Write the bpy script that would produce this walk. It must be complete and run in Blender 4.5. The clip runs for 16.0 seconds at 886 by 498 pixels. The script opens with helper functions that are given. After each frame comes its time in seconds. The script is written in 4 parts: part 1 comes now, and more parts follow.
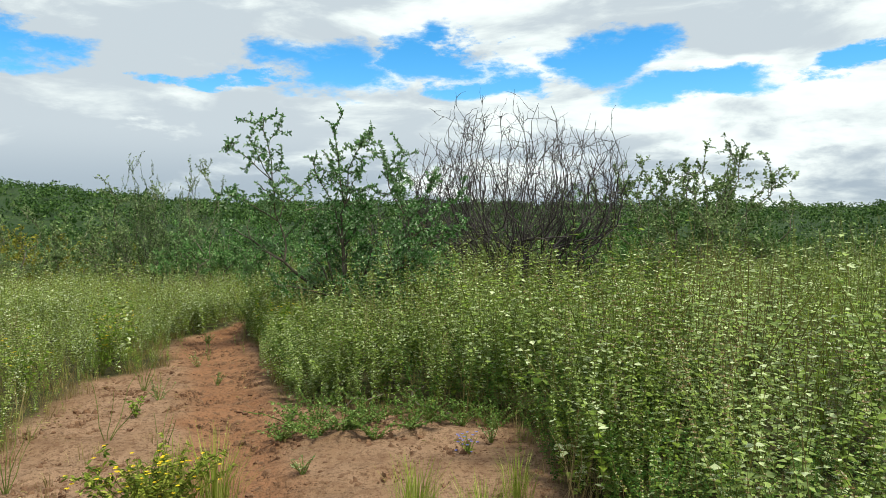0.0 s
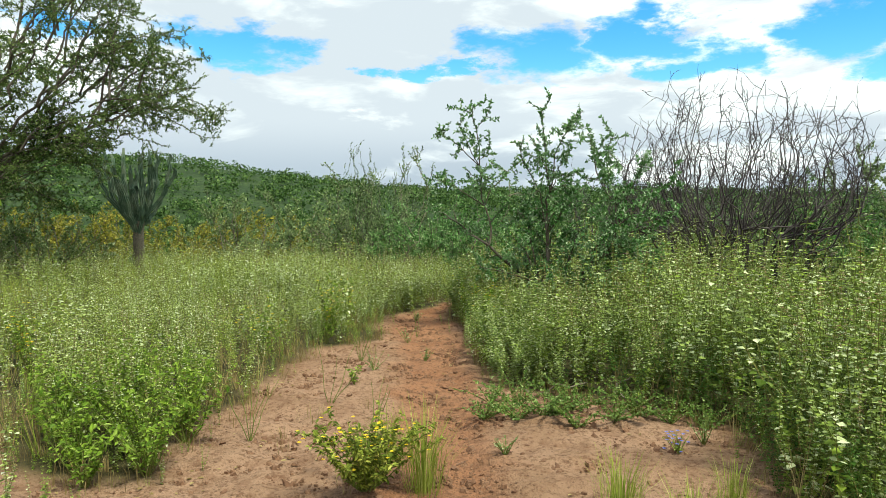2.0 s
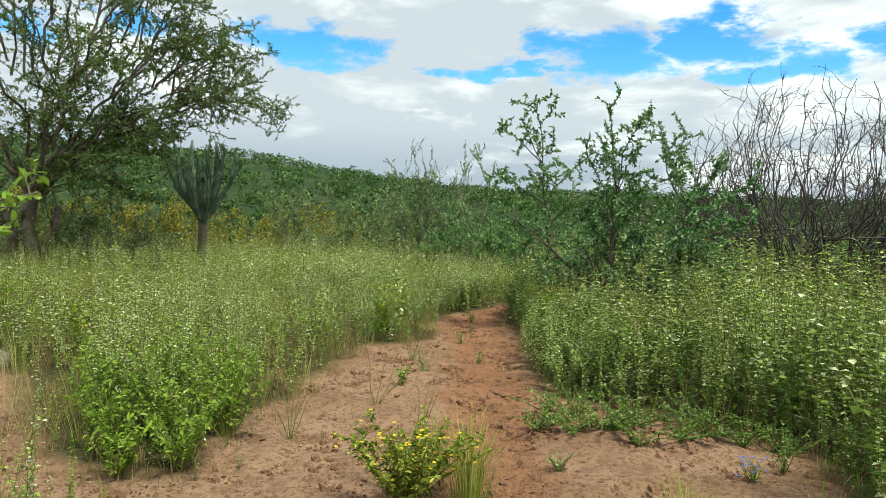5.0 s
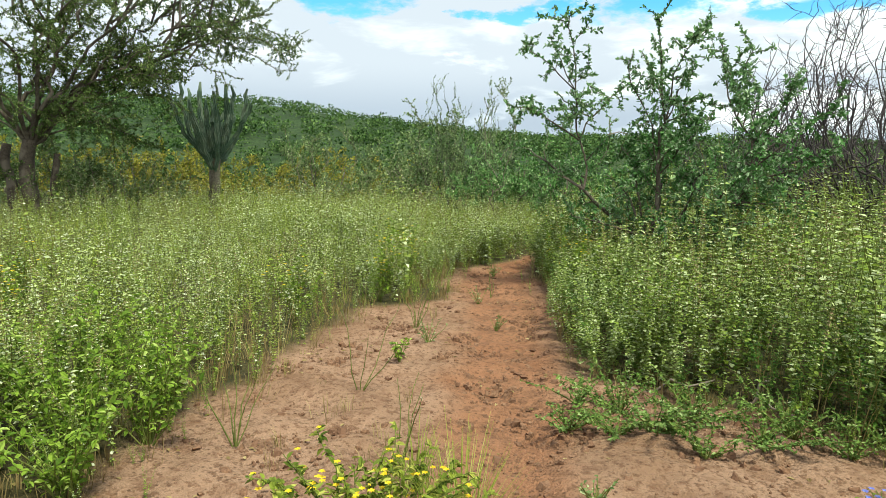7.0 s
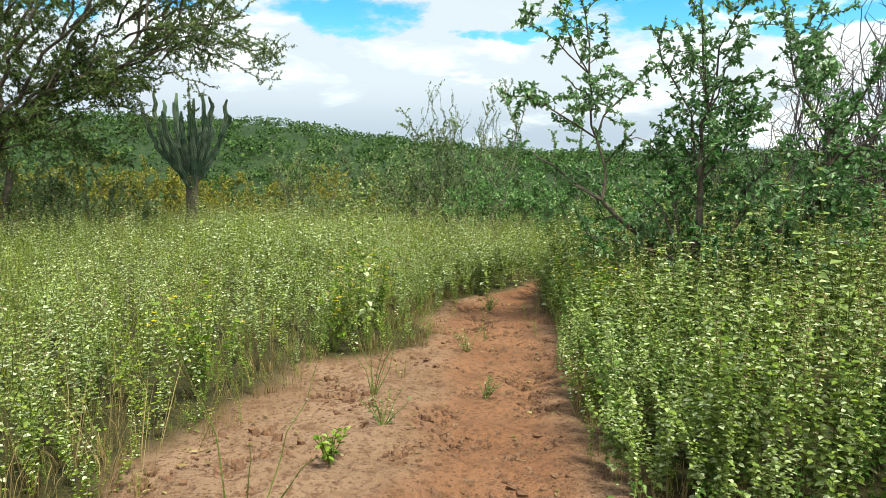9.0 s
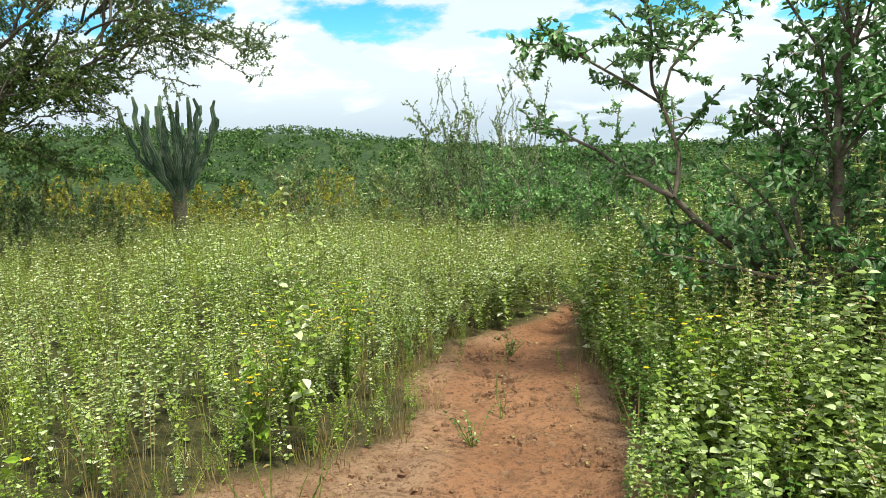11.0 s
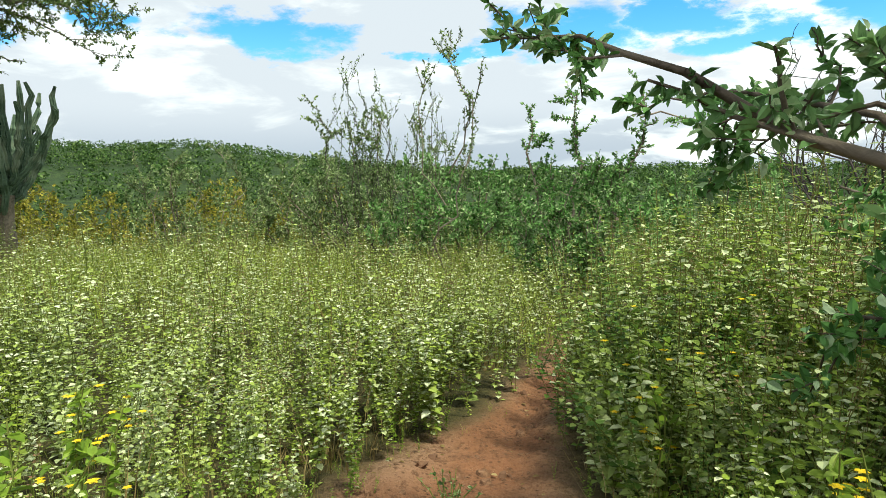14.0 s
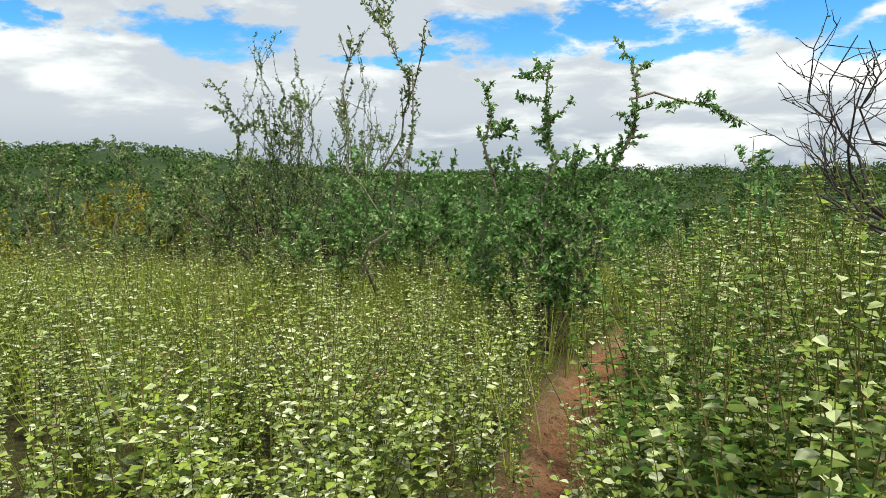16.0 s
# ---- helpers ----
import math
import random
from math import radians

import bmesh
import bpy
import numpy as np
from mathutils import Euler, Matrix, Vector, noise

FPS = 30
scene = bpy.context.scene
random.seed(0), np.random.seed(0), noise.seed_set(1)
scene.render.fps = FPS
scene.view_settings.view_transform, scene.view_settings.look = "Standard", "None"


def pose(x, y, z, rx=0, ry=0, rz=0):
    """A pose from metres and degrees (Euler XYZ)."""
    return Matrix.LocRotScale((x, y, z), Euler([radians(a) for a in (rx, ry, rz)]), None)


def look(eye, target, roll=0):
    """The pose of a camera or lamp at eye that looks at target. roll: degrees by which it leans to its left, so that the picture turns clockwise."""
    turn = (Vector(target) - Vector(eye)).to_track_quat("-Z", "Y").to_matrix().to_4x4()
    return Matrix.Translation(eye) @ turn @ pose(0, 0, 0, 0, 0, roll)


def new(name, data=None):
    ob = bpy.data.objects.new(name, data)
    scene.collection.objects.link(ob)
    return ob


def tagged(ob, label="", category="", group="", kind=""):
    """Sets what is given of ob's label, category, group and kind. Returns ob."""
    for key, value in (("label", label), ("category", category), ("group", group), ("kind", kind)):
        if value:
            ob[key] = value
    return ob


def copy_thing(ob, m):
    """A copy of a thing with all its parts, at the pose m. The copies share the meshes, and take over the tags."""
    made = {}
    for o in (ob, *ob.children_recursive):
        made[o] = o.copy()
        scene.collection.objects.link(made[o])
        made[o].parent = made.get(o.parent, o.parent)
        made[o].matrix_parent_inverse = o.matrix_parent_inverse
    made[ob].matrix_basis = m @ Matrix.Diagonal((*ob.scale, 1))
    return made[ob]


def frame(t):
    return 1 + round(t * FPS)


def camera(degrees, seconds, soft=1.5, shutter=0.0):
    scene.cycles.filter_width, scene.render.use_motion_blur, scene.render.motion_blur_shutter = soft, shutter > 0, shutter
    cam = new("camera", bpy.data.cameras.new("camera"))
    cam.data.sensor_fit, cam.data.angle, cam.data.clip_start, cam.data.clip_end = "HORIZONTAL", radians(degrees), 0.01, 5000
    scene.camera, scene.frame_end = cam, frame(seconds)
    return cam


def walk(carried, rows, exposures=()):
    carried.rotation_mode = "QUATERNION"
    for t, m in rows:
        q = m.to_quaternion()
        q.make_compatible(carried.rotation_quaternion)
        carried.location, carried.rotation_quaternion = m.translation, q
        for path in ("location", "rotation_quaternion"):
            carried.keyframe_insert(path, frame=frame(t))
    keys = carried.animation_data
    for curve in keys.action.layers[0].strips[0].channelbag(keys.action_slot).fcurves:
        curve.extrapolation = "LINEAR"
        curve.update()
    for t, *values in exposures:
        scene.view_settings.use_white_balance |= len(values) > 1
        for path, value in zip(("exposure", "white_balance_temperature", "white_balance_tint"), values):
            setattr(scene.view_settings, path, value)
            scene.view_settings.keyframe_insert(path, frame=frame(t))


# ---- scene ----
cam = camera(66.7, 16.0, soft=0.6)
METRES, EYE, TILT, LEAN, TURN = 10.0, 1.5, -3.6, 0.0, 0.0
ROWS = [
    (0.0, 0.0, 0.0, 0.0, -0.0, 0.0, 0.0),
    (0.5, -0.0025, 0.001, -0.0004, 6.63, -0.56, 0.36),
    (1.0, -0.0016, 0.0023, -0.0009, 8.94, -1.31, -0.14),
    (1.5, -0.0033, 0.0028, -0.0018, 12.6, -1.72, -1.16),
    (2.0, -0.0049, 0.0026, -0.0012, 16.96, -1.37, -1.31),
    (2.5, -0.0079, 0.001, -0.0009, 20.58, 0.02, -1.88),
    (3.0, -0.0066, 0.0005, -0.0008, 22.76, 0.1, -1.45),
    (3.5, -0.0077, 0.001, -0.0017, 21.56, -0.3, -1.74),
    (6.0, -0.0211, 0.0813, -0.0084, 22.21, -3.35, -4.06),
    (6.5, -0.0323, 0.1154, -0.0102, 19.52, -5.06, -2.45),
    (7.0, -0.0401, 0.1537, -0.0097, 24.76, -6.14, -2.53),
    (7.5, -0.0512, 0.194, -0.0146, 21.18, -2.49, -2.35),
    (8.0, -0.0616, 0.2391, -0.0141, 22.49, -2.84, -0.61),
    (8.5, -0.0729, 0.2842, -0.0183, 21.31, -4.65, -2.38),
    (9.0, -0.0866, 0.317, -0.0165, 25.41, -4.6, -1.83),
    (11.5, -0.173, 0.553, -0.0168, 27.56, -4.86, 0.72),
    (12.0, -0.1937, 0.5917, -0.0193, 23.64, -7.3, 0.11),
    (12.5, -0.2093, 0.6314, -0.0181, 24.48, -7.15, 3.27),
    (13.0, -0.229, 0.6703, -0.0196, 22.08, -5.64, 0.26),
    (13.5, -0.2464, 0.7057, -0.0227, 23.58, -3.14, -1.75),
    (14.0, -0.2601, 0.7473, -0.0219, 20.23, -2.82, -0.24),
    (14.5, -0.2753, 0.787, -0.0205, 16.43, -4.15, 0.66),
    (15.0, -0.2872, 0.8338, -0.0199, 15.23, -3.68, -0.2),
    (15.5, -0.3023, 0.8747, -0.0169, 13.64, -3.42, -1.13),
    (16.0, -0.3181, 0.9237, -0.0153, 15.08, -2.48, -0.02),
]
walk(cam, [(t, pose(0, 0, EYE, TILT, LEAN, TURN) @ pose(METRES * x, METRES * y, METRES * z, 90 + pitch, roll, yaw)) for t, x, y, z, yaw, pitch, roll in ROWS],
     exposures=[(0, 0.0, 6600, -5), (1, 0.14, 6600, -6), (2, 0.3, 6650, -6), (3, 0.1, 6650, -7), (6, 0.24, 6600, -7), (7, 0.38, 6550, -5), (8, 0.3, 6600, -5), (9, 0.42, 6600, -5), (12, 0.54, 6650, -6), (13.2, 0.55, 6700, -5), (14, 0.34, 6750, -4), (14.5, 0.34, 6800, -1), (16, 0.04, 6800, -1)])

# ---- sky, clouds and sun ----
SUN_AZ, SUN_EL = radians(115), radians(66)  # compass angle to the right of the first view, height


def node(nt, kind, inputs=(), **props):
    n = nt.nodes.new(kind)
    for key, value in props.items():
        setattr(n, key, value)
    for key, value in dict(inputs).items():
        if isinstance(value, bpy.types.NodeSocket):
            nt.links.new(value, n.inputs[key])
        else:
            n.inputs[key].default_value = value
    return n


def maths(nt, op, a, b=0.0, c=0.0, clamp=False):
    n = node(nt, "ShaderNodeMath", operation=op, use_clamp=clamp)
    for i, v in enumerate((a, b, c)):
        if isinstance(v, bpy.types.NodeSocket):
            nt.links.new(v, n.inputs[i])
        else:
            n.inputs[i].default_value = v
    return n.outputs[0]


def step(nt, v, lo, hi, to0=0.0, to1=1.0):
    n = node(nt, "ShaderNodeMapRange", {0: v, 1: lo, 2: hi, 3: to0, 4: to1}, interpolation_type="SMOOTHSTEP")
    return n.outputs[0]


def mix(nt, f, a, b):
    n = node(nt, "ShaderNodeMix", data_type="RGBA")
    for i, v in ((0, f), (6, a), (7, b)):
        if isinstance(v, bpy.types.NodeSocket):
            nt.links.new(v, n.inputs[i])
        else:
            n.inputs[i].default_value = v if i == 0 else (*v, 1)
    return n.outputs[2]


def build_sky():
    world = bpy.data.worlds.new("sky")
    scene.world = world
    world.use_nodes = True
    nt = world.node_tree
    nt.nodes.clear()
    sky = node(nt, "ShaderNodeTexSky", sky_type="NISHITA", sun_disc=False, sun_elevation=SUN_EL, sun_rotation=SUN_AZ, altitude=900, air_density=1.0, dust_density=0.1, ozone_density=4.0)
    deep_blue = node(nt, "ShaderNodeHueSaturation", {"Saturation": 1.35, "Value": 1.45, "Color": sky.outputs[0]}).outputs[0]
    way = node(nt, "ShaderNodeTexCoord").outputs["Generated"]
    xyz = node(nt, "ShaderNodeSeparateXYZ", {0: way})
    up = maths(nt, "MAXIMUM", xyz.outputs[2], 0.0)
    # the cloud layer as a plane overhead, seen in perspective
    deep = maths(nt, "ADD", up, 0.10)
    flat = node(nt, "ShaderNodeCombineXYZ", {0: maths(nt, "DIVIDE", xyz.outputs[0], deep), 1: maths(nt, "DIVIDE", xyz.outputs[1], deep), 2: 0.0}).outputs[0]
    big = node(nt, "ShaderNodeTexNoise", {"Vector": flat, "Scale": 0.62, "Detail": 6.0, "Roughness": 0.55, "Distortion": 0.4}).outputs[0]
    # degrees to the left of north and above the horizon, ruffled
    torn = node(nt, "ShaderNodeTexNoise", {"Vector": node(nt, "ShaderNodeMapping", {"Vector": way, "Scale": (9, 9, 22)}).outputs[0], "Scale": 1.0, "Detail": 8.0, "Roughness": 0.62})
    ruffle = node(nt, "ShaderNodeSeparateXYZ", {0: torn.outputs[1]})
    az = maths(nt, "MULTIPLY", maths(nt, "ARCTAN2", maths(nt, "MULTIPLY", xyz.outputs[0], -1.0), xyz.outputs[1]), 57.3)
    el = maths(nt, "MULTIPLY", maths(nt, "ARCSINE", xyz.outputs[2]), 57.3)
    az_r = maths(nt, "ADD", az, maths(nt, "MULTIPLY", maths(nt, "SUBTRACT", ruffle.outputs[0], 0.5), 20.0))
    el_r = maths(nt, "ADD", el, maths(nt, "MULTIPLY", maths(nt, "SUBTRACT", ruffle.outputs[1], 0.5), 6.0))

    def opening(a, e, wide, high):
        u = maths(nt, "DIVIDE", maths(nt, "SUBTRACT", az_r, a), wide)
        v = maths(nt, "DIVIDE", maths(nt, "SUBTRACT", el_r, e), high)
        return maths(nt, "SUBTRACT", 1.0, maths(nt, "ADD", maths(nt, "MULTIPLY", u, u), maths(nt, "MULTIPLY", v, v)))

    # gaps of blue lie above the low cloud bank
    gap = maths(nt, "MULTIPLY", maths(nt, "SUBTRACT", 0.48, big), 4.0)
    gap = maths(nt, "MULTIPLY", gap, step(nt, el, 17.0, 24.0))
    for spot in ((34.5, 11.3, 7.5, 1.9), (46.5, 12.0, 4.0, 1.5), (9.0, 11.0, 7.5, 2.6), (1.5, 12.6, 4.5, 2.4), (-4.0, 10.2, 5.0, 1.8), (-13.5, 12.0, 6.5, 2.3), (-21.0, 9.6, 8.0, 1.5), (-33.0, 10.5, 5.0, 1.2), (18.5, 10.2, 4.0, 1.2), (60.0, 11.0, 7.0, 2.0), (-50.0, 11.0, 8.0, 2.0)):
        gap = maths(nt, "MAXIMUM", gap, opening(*spot))
    mask = step(nt, gap, 0.75, 0.0)
    puff = node(nt, "ShaderNodeTexNoise", {"Vector": node(nt, "ShaderNodeMapping", {"Vector": way, "Scale": (5, 5, 17)}).outputs[0], "Scale": 1.0, "Detail": 8.0, "Roughness": 0.56, "Distortion": 0.35}).outputs[0]
    # the sunlit top of the bank and two heaped clouds in it
    puff = maths(nt, "ADD", puff, maths(nt, "MULTIPLY", maths(nt, "MULTIPLY", step(nt, el_r, 5.5, 8.5), step(nt, el_r, 12.0, 9.0)), 0.07))
    for spot in ((22.5, 5.6, 3.0, 1.2), (-24.0, 5.0, 7.0, 1.8)):
        puff = maths(nt, "ADD", puff, maths(nt, "MULTIPLY", maths(nt, "MAXIMUM", opening(*spot), 0.0), 0.13))
    # clouds towards the sun are the brighter ones
    facing = node(nt, "ShaderNodeVectorMath", operation="DOT_PRODUCT")
    nt.links.new(way, facing.inputs[0])
    facing.inputs[1].default_value = (math.sin(SUN_AZ), math.cos(SUN_AZ), 0)
    shade = step(nt, maths(nt, "ADD", puff, maths(nt, "MULTIPLY", maths(nt, "SUBTRACT", facing.outputs["Value"], -0.1), 0.16)), 0.40, 0.62)
    low = step(nt, up, 0.02, 0.11)
    grey = mix(nt, low, (0.46, 0.51, 0.64), (0.64, 0.67, 0.79))
    cloud = mix(nt, shade, grey, (1.07, 1.07, 1.14))
    b_sky = node(nt, "ShaderNodeBackground", {0: deep_blue, 1: 0.14})
    b_cloud = node(nt, "ShaderNodeBackground", {0: cloud, 1: 1.0})
    both = node(nt, "ShaderNodeMixShader", {0: mask, 1: b_sky.outputs[0], 2: b_cloud.outputs[0]})
    out = node(nt, "ShaderNodeOutputWorld")
    nt.links.new(both.outputs[0], out.inputs[0])
    lamp = bpy.data.lights.new("sun", "SUN")
    lamp.energy, lamp.angle, lamp.color = 4.8, radians(12), (1.0, 0.94, 0.80)
    ob = new("sun", lamp)
    d = Vector((math.sin(SUN_AZ) * math.cos(SUN_EL), math.cos(SUN_AZ) * math.cos(SUN_EL), math.sin(SUN_EL)))
    ob.matrix_world = look(d * 50, (0, 0, 0))


build_sky()


# ---- materials ----
def leaf_material(name, dark, mid, pale, pale_part=0.25, gloss=0.45, through_part=0.3, patch=0.35, clump_scale=2.5):
    """Foliage: each leaf takes its own tone, whole patches drift in tone, light passes through."""
    m = bpy.data.materials.new(name)
    m.use_nodes = True
    nt = m.node_tree
    nt.nodes.clear()
    own = node(nt, "ShaderNodeNewGeometry").outputs["Random Per Island"]
    place = node(nt, "ShaderNodeTexCoord").outputs["Object"]
    drift = node(nt, "ShaderNodeTexNoise", {"Vector": place, "Scale": 0.9, "Detail": 3.0}).outputs[0]
    grain = node(nt, "ShaderNodeTexNoise", {"Vector": place, "Scale": 55.0, "Detail": 2.0}).outputs[0]
    tone = mix(nt, step(nt, own, 0.0, 1.0 - pale_part), dark, mid)
    tone = mix(nt, step(nt, own, 1.0 - pale_part, 1.0), tone, pale)
    tone = mix(nt, maths(nt, "MULTIPLY", step(nt, drift, 0.4, 0.65), patch), tone, tuple(0.5 * (a + b) for a, b in zip(mid, pale)))
    clump = node(nt, "ShaderNodeTexNoise", {"Vector": place, "Scale": clump_scale, "Detail": 2.0}).outputs[0]
    tone = mix(nt, maths(nt, "MULTIPLY", step(nt, clump, 0.52, 0.68), 0.6), tone, dark)
    tone = mix(nt, maths(nt, "MULTIPLY", step(nt, grain, 0.45, 0.7), 0.3), tone, dark)
    face = node(nt, "ShaderNodeBsdfPrincipled", {"Base Color": tone, "Roughness": gloss, "Specular IOR Level": 0.1})
    back = node(nt, "ShaderNodeBsdfTranslucent", {"Color": tone})
    both = node(nt, "ShaderNodeMixShader", {0: through_part, 1: face.outputs[0], 2: back.outputs[0]})
    out = node(nt, "ShaderNodeOutputMaterial")
    nt.links.new(both.outputs[0], out.inputs[0])
    return m


def rough_material(name, a, b, scale, gloss=0.85, bump=0.4, c=None, wide=0.6):
    """Bark, stems, stones: two tones by fine noise, a third by wide patches, relief."""
    m = bpy.data.materials.new(name)
    m.use_nodes = True
    nt = m.node_tree
    bsdf = nt.nodes["Principled BSDF"]
    place = node(nt, "ShaderNodeTexCoord").outputs["Object"]
    fine = node(nt, "ShaderNodeTexNoise", {"Vector": place, "Scale": scale, "Detail": 6.0, "Roughness": 0.65}).outputs[0]
    tone = mix(nt, step(nt, fine, 0.32, 0.68), a, b)
    if c:
        patch = node(nt, "ShaderNodeTexNoise", {"Vector": place, "Scale": wide, "Detail": 4.0}).outputs[0]
        tone = mix(nt, step(nt, patch, 0.45, 0.62), tone, c)
    relief = node(nt, "ShaderNodeBump", {"Height": fine, "Strength": bump, "Distance": 0.02})
    for key, value in (("Base Color", tone), ("Normal", relief.outputs[0])):
        nt.links.new(value, bsdf.inputs[key])
    bsdf.inputs["Roughness"].default_value = gloss
    bsdf.inputs["Specular IOR Level"].default_value = 0.2
    return m


def soil_material():
    """Sandy soil, redder where trodden; under the weeds littered, with their shade painted in darker."""
    m = bpy.data.materials.new("soil")
    m.use_nodes = True
    nt = m.node_tree
    bsdf = nt.nodes["Principled BSDF"]
    place = node(nt, "ShaderNodeTexCoord").outputs["Object"]
    wide = node(nt, "ShaderNodeTexNoise", {"Vector": place, "Scale": 1.1, "Detail": 5.0, "Roughness": 0.6}).outputs[0]
    fine = node(nt, "ShaderNodeTexNoise", {"Vector": place, "Scale": 24.0, "Detail": 8.0, "Roughness": 0.72}).outputs[0]
    grit = node(nt, "ShaderNodeTexVoronoi", {"Vector": place, "Scale": 75.0}).outputs[0]
    trod = node(nt, "ShaderNodeAttribute", attribute_name="trodden").outputs["Fac"]
    litter_shade = node(nt, "ShaderNodeAttribute", attribute_name="litter_shade").outputs["Fac"]
    sand = mix(nt, step(nt, wide, 0.35, 0.65), (0.335, 0.207, 0.138), (0.25, 0.147, 0.091))
    red = mix(nt, step(nt, wide, 0.3, 0.7), (0.31, 0.153, 0.085), (0.235, 0.107, 0.057))
    tone = mix(nt, trod, sand, red)
    tone = mix(nt, maths(nt, "MULTIPLY", step(nt, fine, 0.5, 0.6), 0.75), tone, (0.13, 0.065, 0.036))
    tone = mix(nt, maths(nt, "MULTIPLY", step(nt, grit, 0.25, 0.05), 0.35), tone, (0.47, 0.36, 0.26))
    pits = node(nt, "ShaderNodeTexVoronoi", {"Vector": place, "Scale": 26.0}).outputs[0]
    tone = mix(nt, maths(nt, "MULTIPLY", step(nt, pits, 0.27, 0.14), 0.7), tone, (0.085, 0.042, 0.025))
    mid = node(nt, "ShaderNodeTexNoise", {"Vector": place, "Scale": 6.5, "Detail": 6.0, "Roughness": 0.7}).outputs[0]
    tone = mix(nt, maths(nt, "MULTIPLY", step(nt, mid, 0.5, 0.62), 0.5), tone, (0.16, 0.08, 0.045))
    # litter tones, darkened further to paint in the shade beneath the weeds
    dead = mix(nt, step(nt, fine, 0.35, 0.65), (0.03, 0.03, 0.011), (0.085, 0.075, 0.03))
    tone = mix(nt, litter_shade, tone, dead)
    far = node(nt, "ShaderNodeAttribute", attribute_name="far").outputs["Fac"]
    green = mix(nt, step(nt, node(nt, "ShaderNodeTexNoise", {"Vector": place, "Scale": 0.06, "Detail": 6.0}).outputs[0], 0.4, 0.6), (0.022, 0.043, 0.011), (0.05, 0.078, 0.022))
    scrub = node(nt, "ShaderNodeTexNoise", {"Vector": place, "Scale": 0.33, "Detail": 4.0, "Roughness": 0.6}).outputs[0]
    green = mix(nt, step(nt, scrub, 0.42, 0.58), green, (0.026, 0.05, 0.016))
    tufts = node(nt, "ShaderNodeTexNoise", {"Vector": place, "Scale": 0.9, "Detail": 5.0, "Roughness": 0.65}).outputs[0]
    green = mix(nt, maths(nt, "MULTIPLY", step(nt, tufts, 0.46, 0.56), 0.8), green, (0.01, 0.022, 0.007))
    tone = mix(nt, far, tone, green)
    lump = node(nt, "ShaderNodeTexNoise", {"Vector": place, "Scale": 9.0, "Detail": 3.0}).outputs[0]
    h = maths(nt, "ADD", maths(nt, "ADD", fine, maths(nt, "MULTIPLY", lump, 1.2)), maths(nt, "MULTIPLY", grit, 0.35))
    relief = node(nt, "ShaderNodeBump", {"Height": h, "Strength": 1.0, "Distance": 0.03})
    for key, value in (("Base Color", tone), ("Normal", relief.outputs[0])):
        nt.links.new(value, bsdf.inputs[key])
    bsdf.inputs["Roughness"].default_value = 0.95
    bsdf.inputs["Specular IOR Level"].default_value = 0.2
    return m


SOIL = soil_material()
WEED = leaf_material("weed_leaf", (0.085, 0.13, 0.022), (0.33, 0.42, 0.075), (0.72, 0.76, 0.56), 0.45, 0.5, 0.27)
GREEN_WEED = leaf_material("green_weed_leaf", (0.065, 0.11, 0.015), (0.28, 0.38, 0.055), (0.70, 0.75, 0.49), 0.38, 0.5, 0.34)
LUSH = leaf_material("lush_leaf", (0.075, 0.145, 0.016), (0.24, 0.36, 0.042), (0.46, 0.56, 0.16), 0.25, 0.5, 0.38)
STEM = rough_material("weed_stem", (0.09, 0.12, 0.02), (0.17, 0.20, 0.05), 40, 0.8, 0.2, (0.16, 0.13, 0.045))
CALYX = leaf_material("calyx", (0.20, 0.11, 0.06), (0.30, 0.22, 0.13), (0.45, 0.42, 0.30), 0.3, 0.7, 0.2)
GRASS = leaf_material("grass_blade", (0.13, 0.18, 0.02), (0.33, 0.40, 0.065), (0.56, 0.55, 0.20), 0.3, 0.6, 0.38)
DRY = leaf_material("dry_grass", (0.17, 0.12, 0.05), (0.30, 0.23, 0.10), (0.46, 0.37, 0.19), 0.3, 0.8, 0.2)
YELLOW = leaf_material("yellow_petal", (0.62, 0.42, 0.02), (0.75, 0.55, 0.03), (0.80, 0.66, 0.10), 0.3, 0.6, 0.3)
BLUE = leaf_material("blue_petal", (0.10, 0.13, 0.45), (0.16, 0.20, 0.60), (0.30, 0.34, 0.70), 0.3, 0.6, 0.3)
# palest tone is raised to paint glossy highlights into some leaves
SPINY_LEAF = leaf_material("spiny_tree_leaf", (0.04, 0.105, 0.026), (0.13, 0.28, 0.08), (0.52, 0.64, 0.42), 0.32, 0.3, 0.28)
BUSH_LEAF = leaf_material("green_shrub_leaf", (0.04, 0.105, 0.025), (0.16, 0.34, 0.09), (0.48, 0.61, 0.32), 0.34, 0.4, 0.32)
GREY_LEAF = leaf_material("grey_shrub_leaf", (0.045, 0.08, 0.022), (0.18, 0.27, 0.09), (0.47, 0.55, 0.30), 0.32, 0.45, 0.3)
ACACIA_LEAF = leaf_material("acacia_leaf", (0.03, 0.065, 0.014), (0.12, 0.19, 0.045), (0.38, 0.44, 0.17), 0.27, 0.5, 0.3)
FAR_LEAF = leaf_material("woodland_leaf", (0.014, 0.036, 0.01), (0.06, 0.125, 0.03), (0.18, 0.26, 0.08), 0.3, 0.55, 0.25, 0.5, 0.22)
RUSTY_LEAF = leaf_material("rusty_shrub_leaf", (0.10, 0.12, 0.018), (0.31, 0.30, 0.045), (0.52, 0.44, 0.09), 0.27, 0.6, 0.3)
BARK = rough_material("bark", (0.10, 0.075, 0.06), (0.20, 0.165, 0.135), 30, 0.9, 0.6, (0.26, 0.22, 0.18), 3.0)
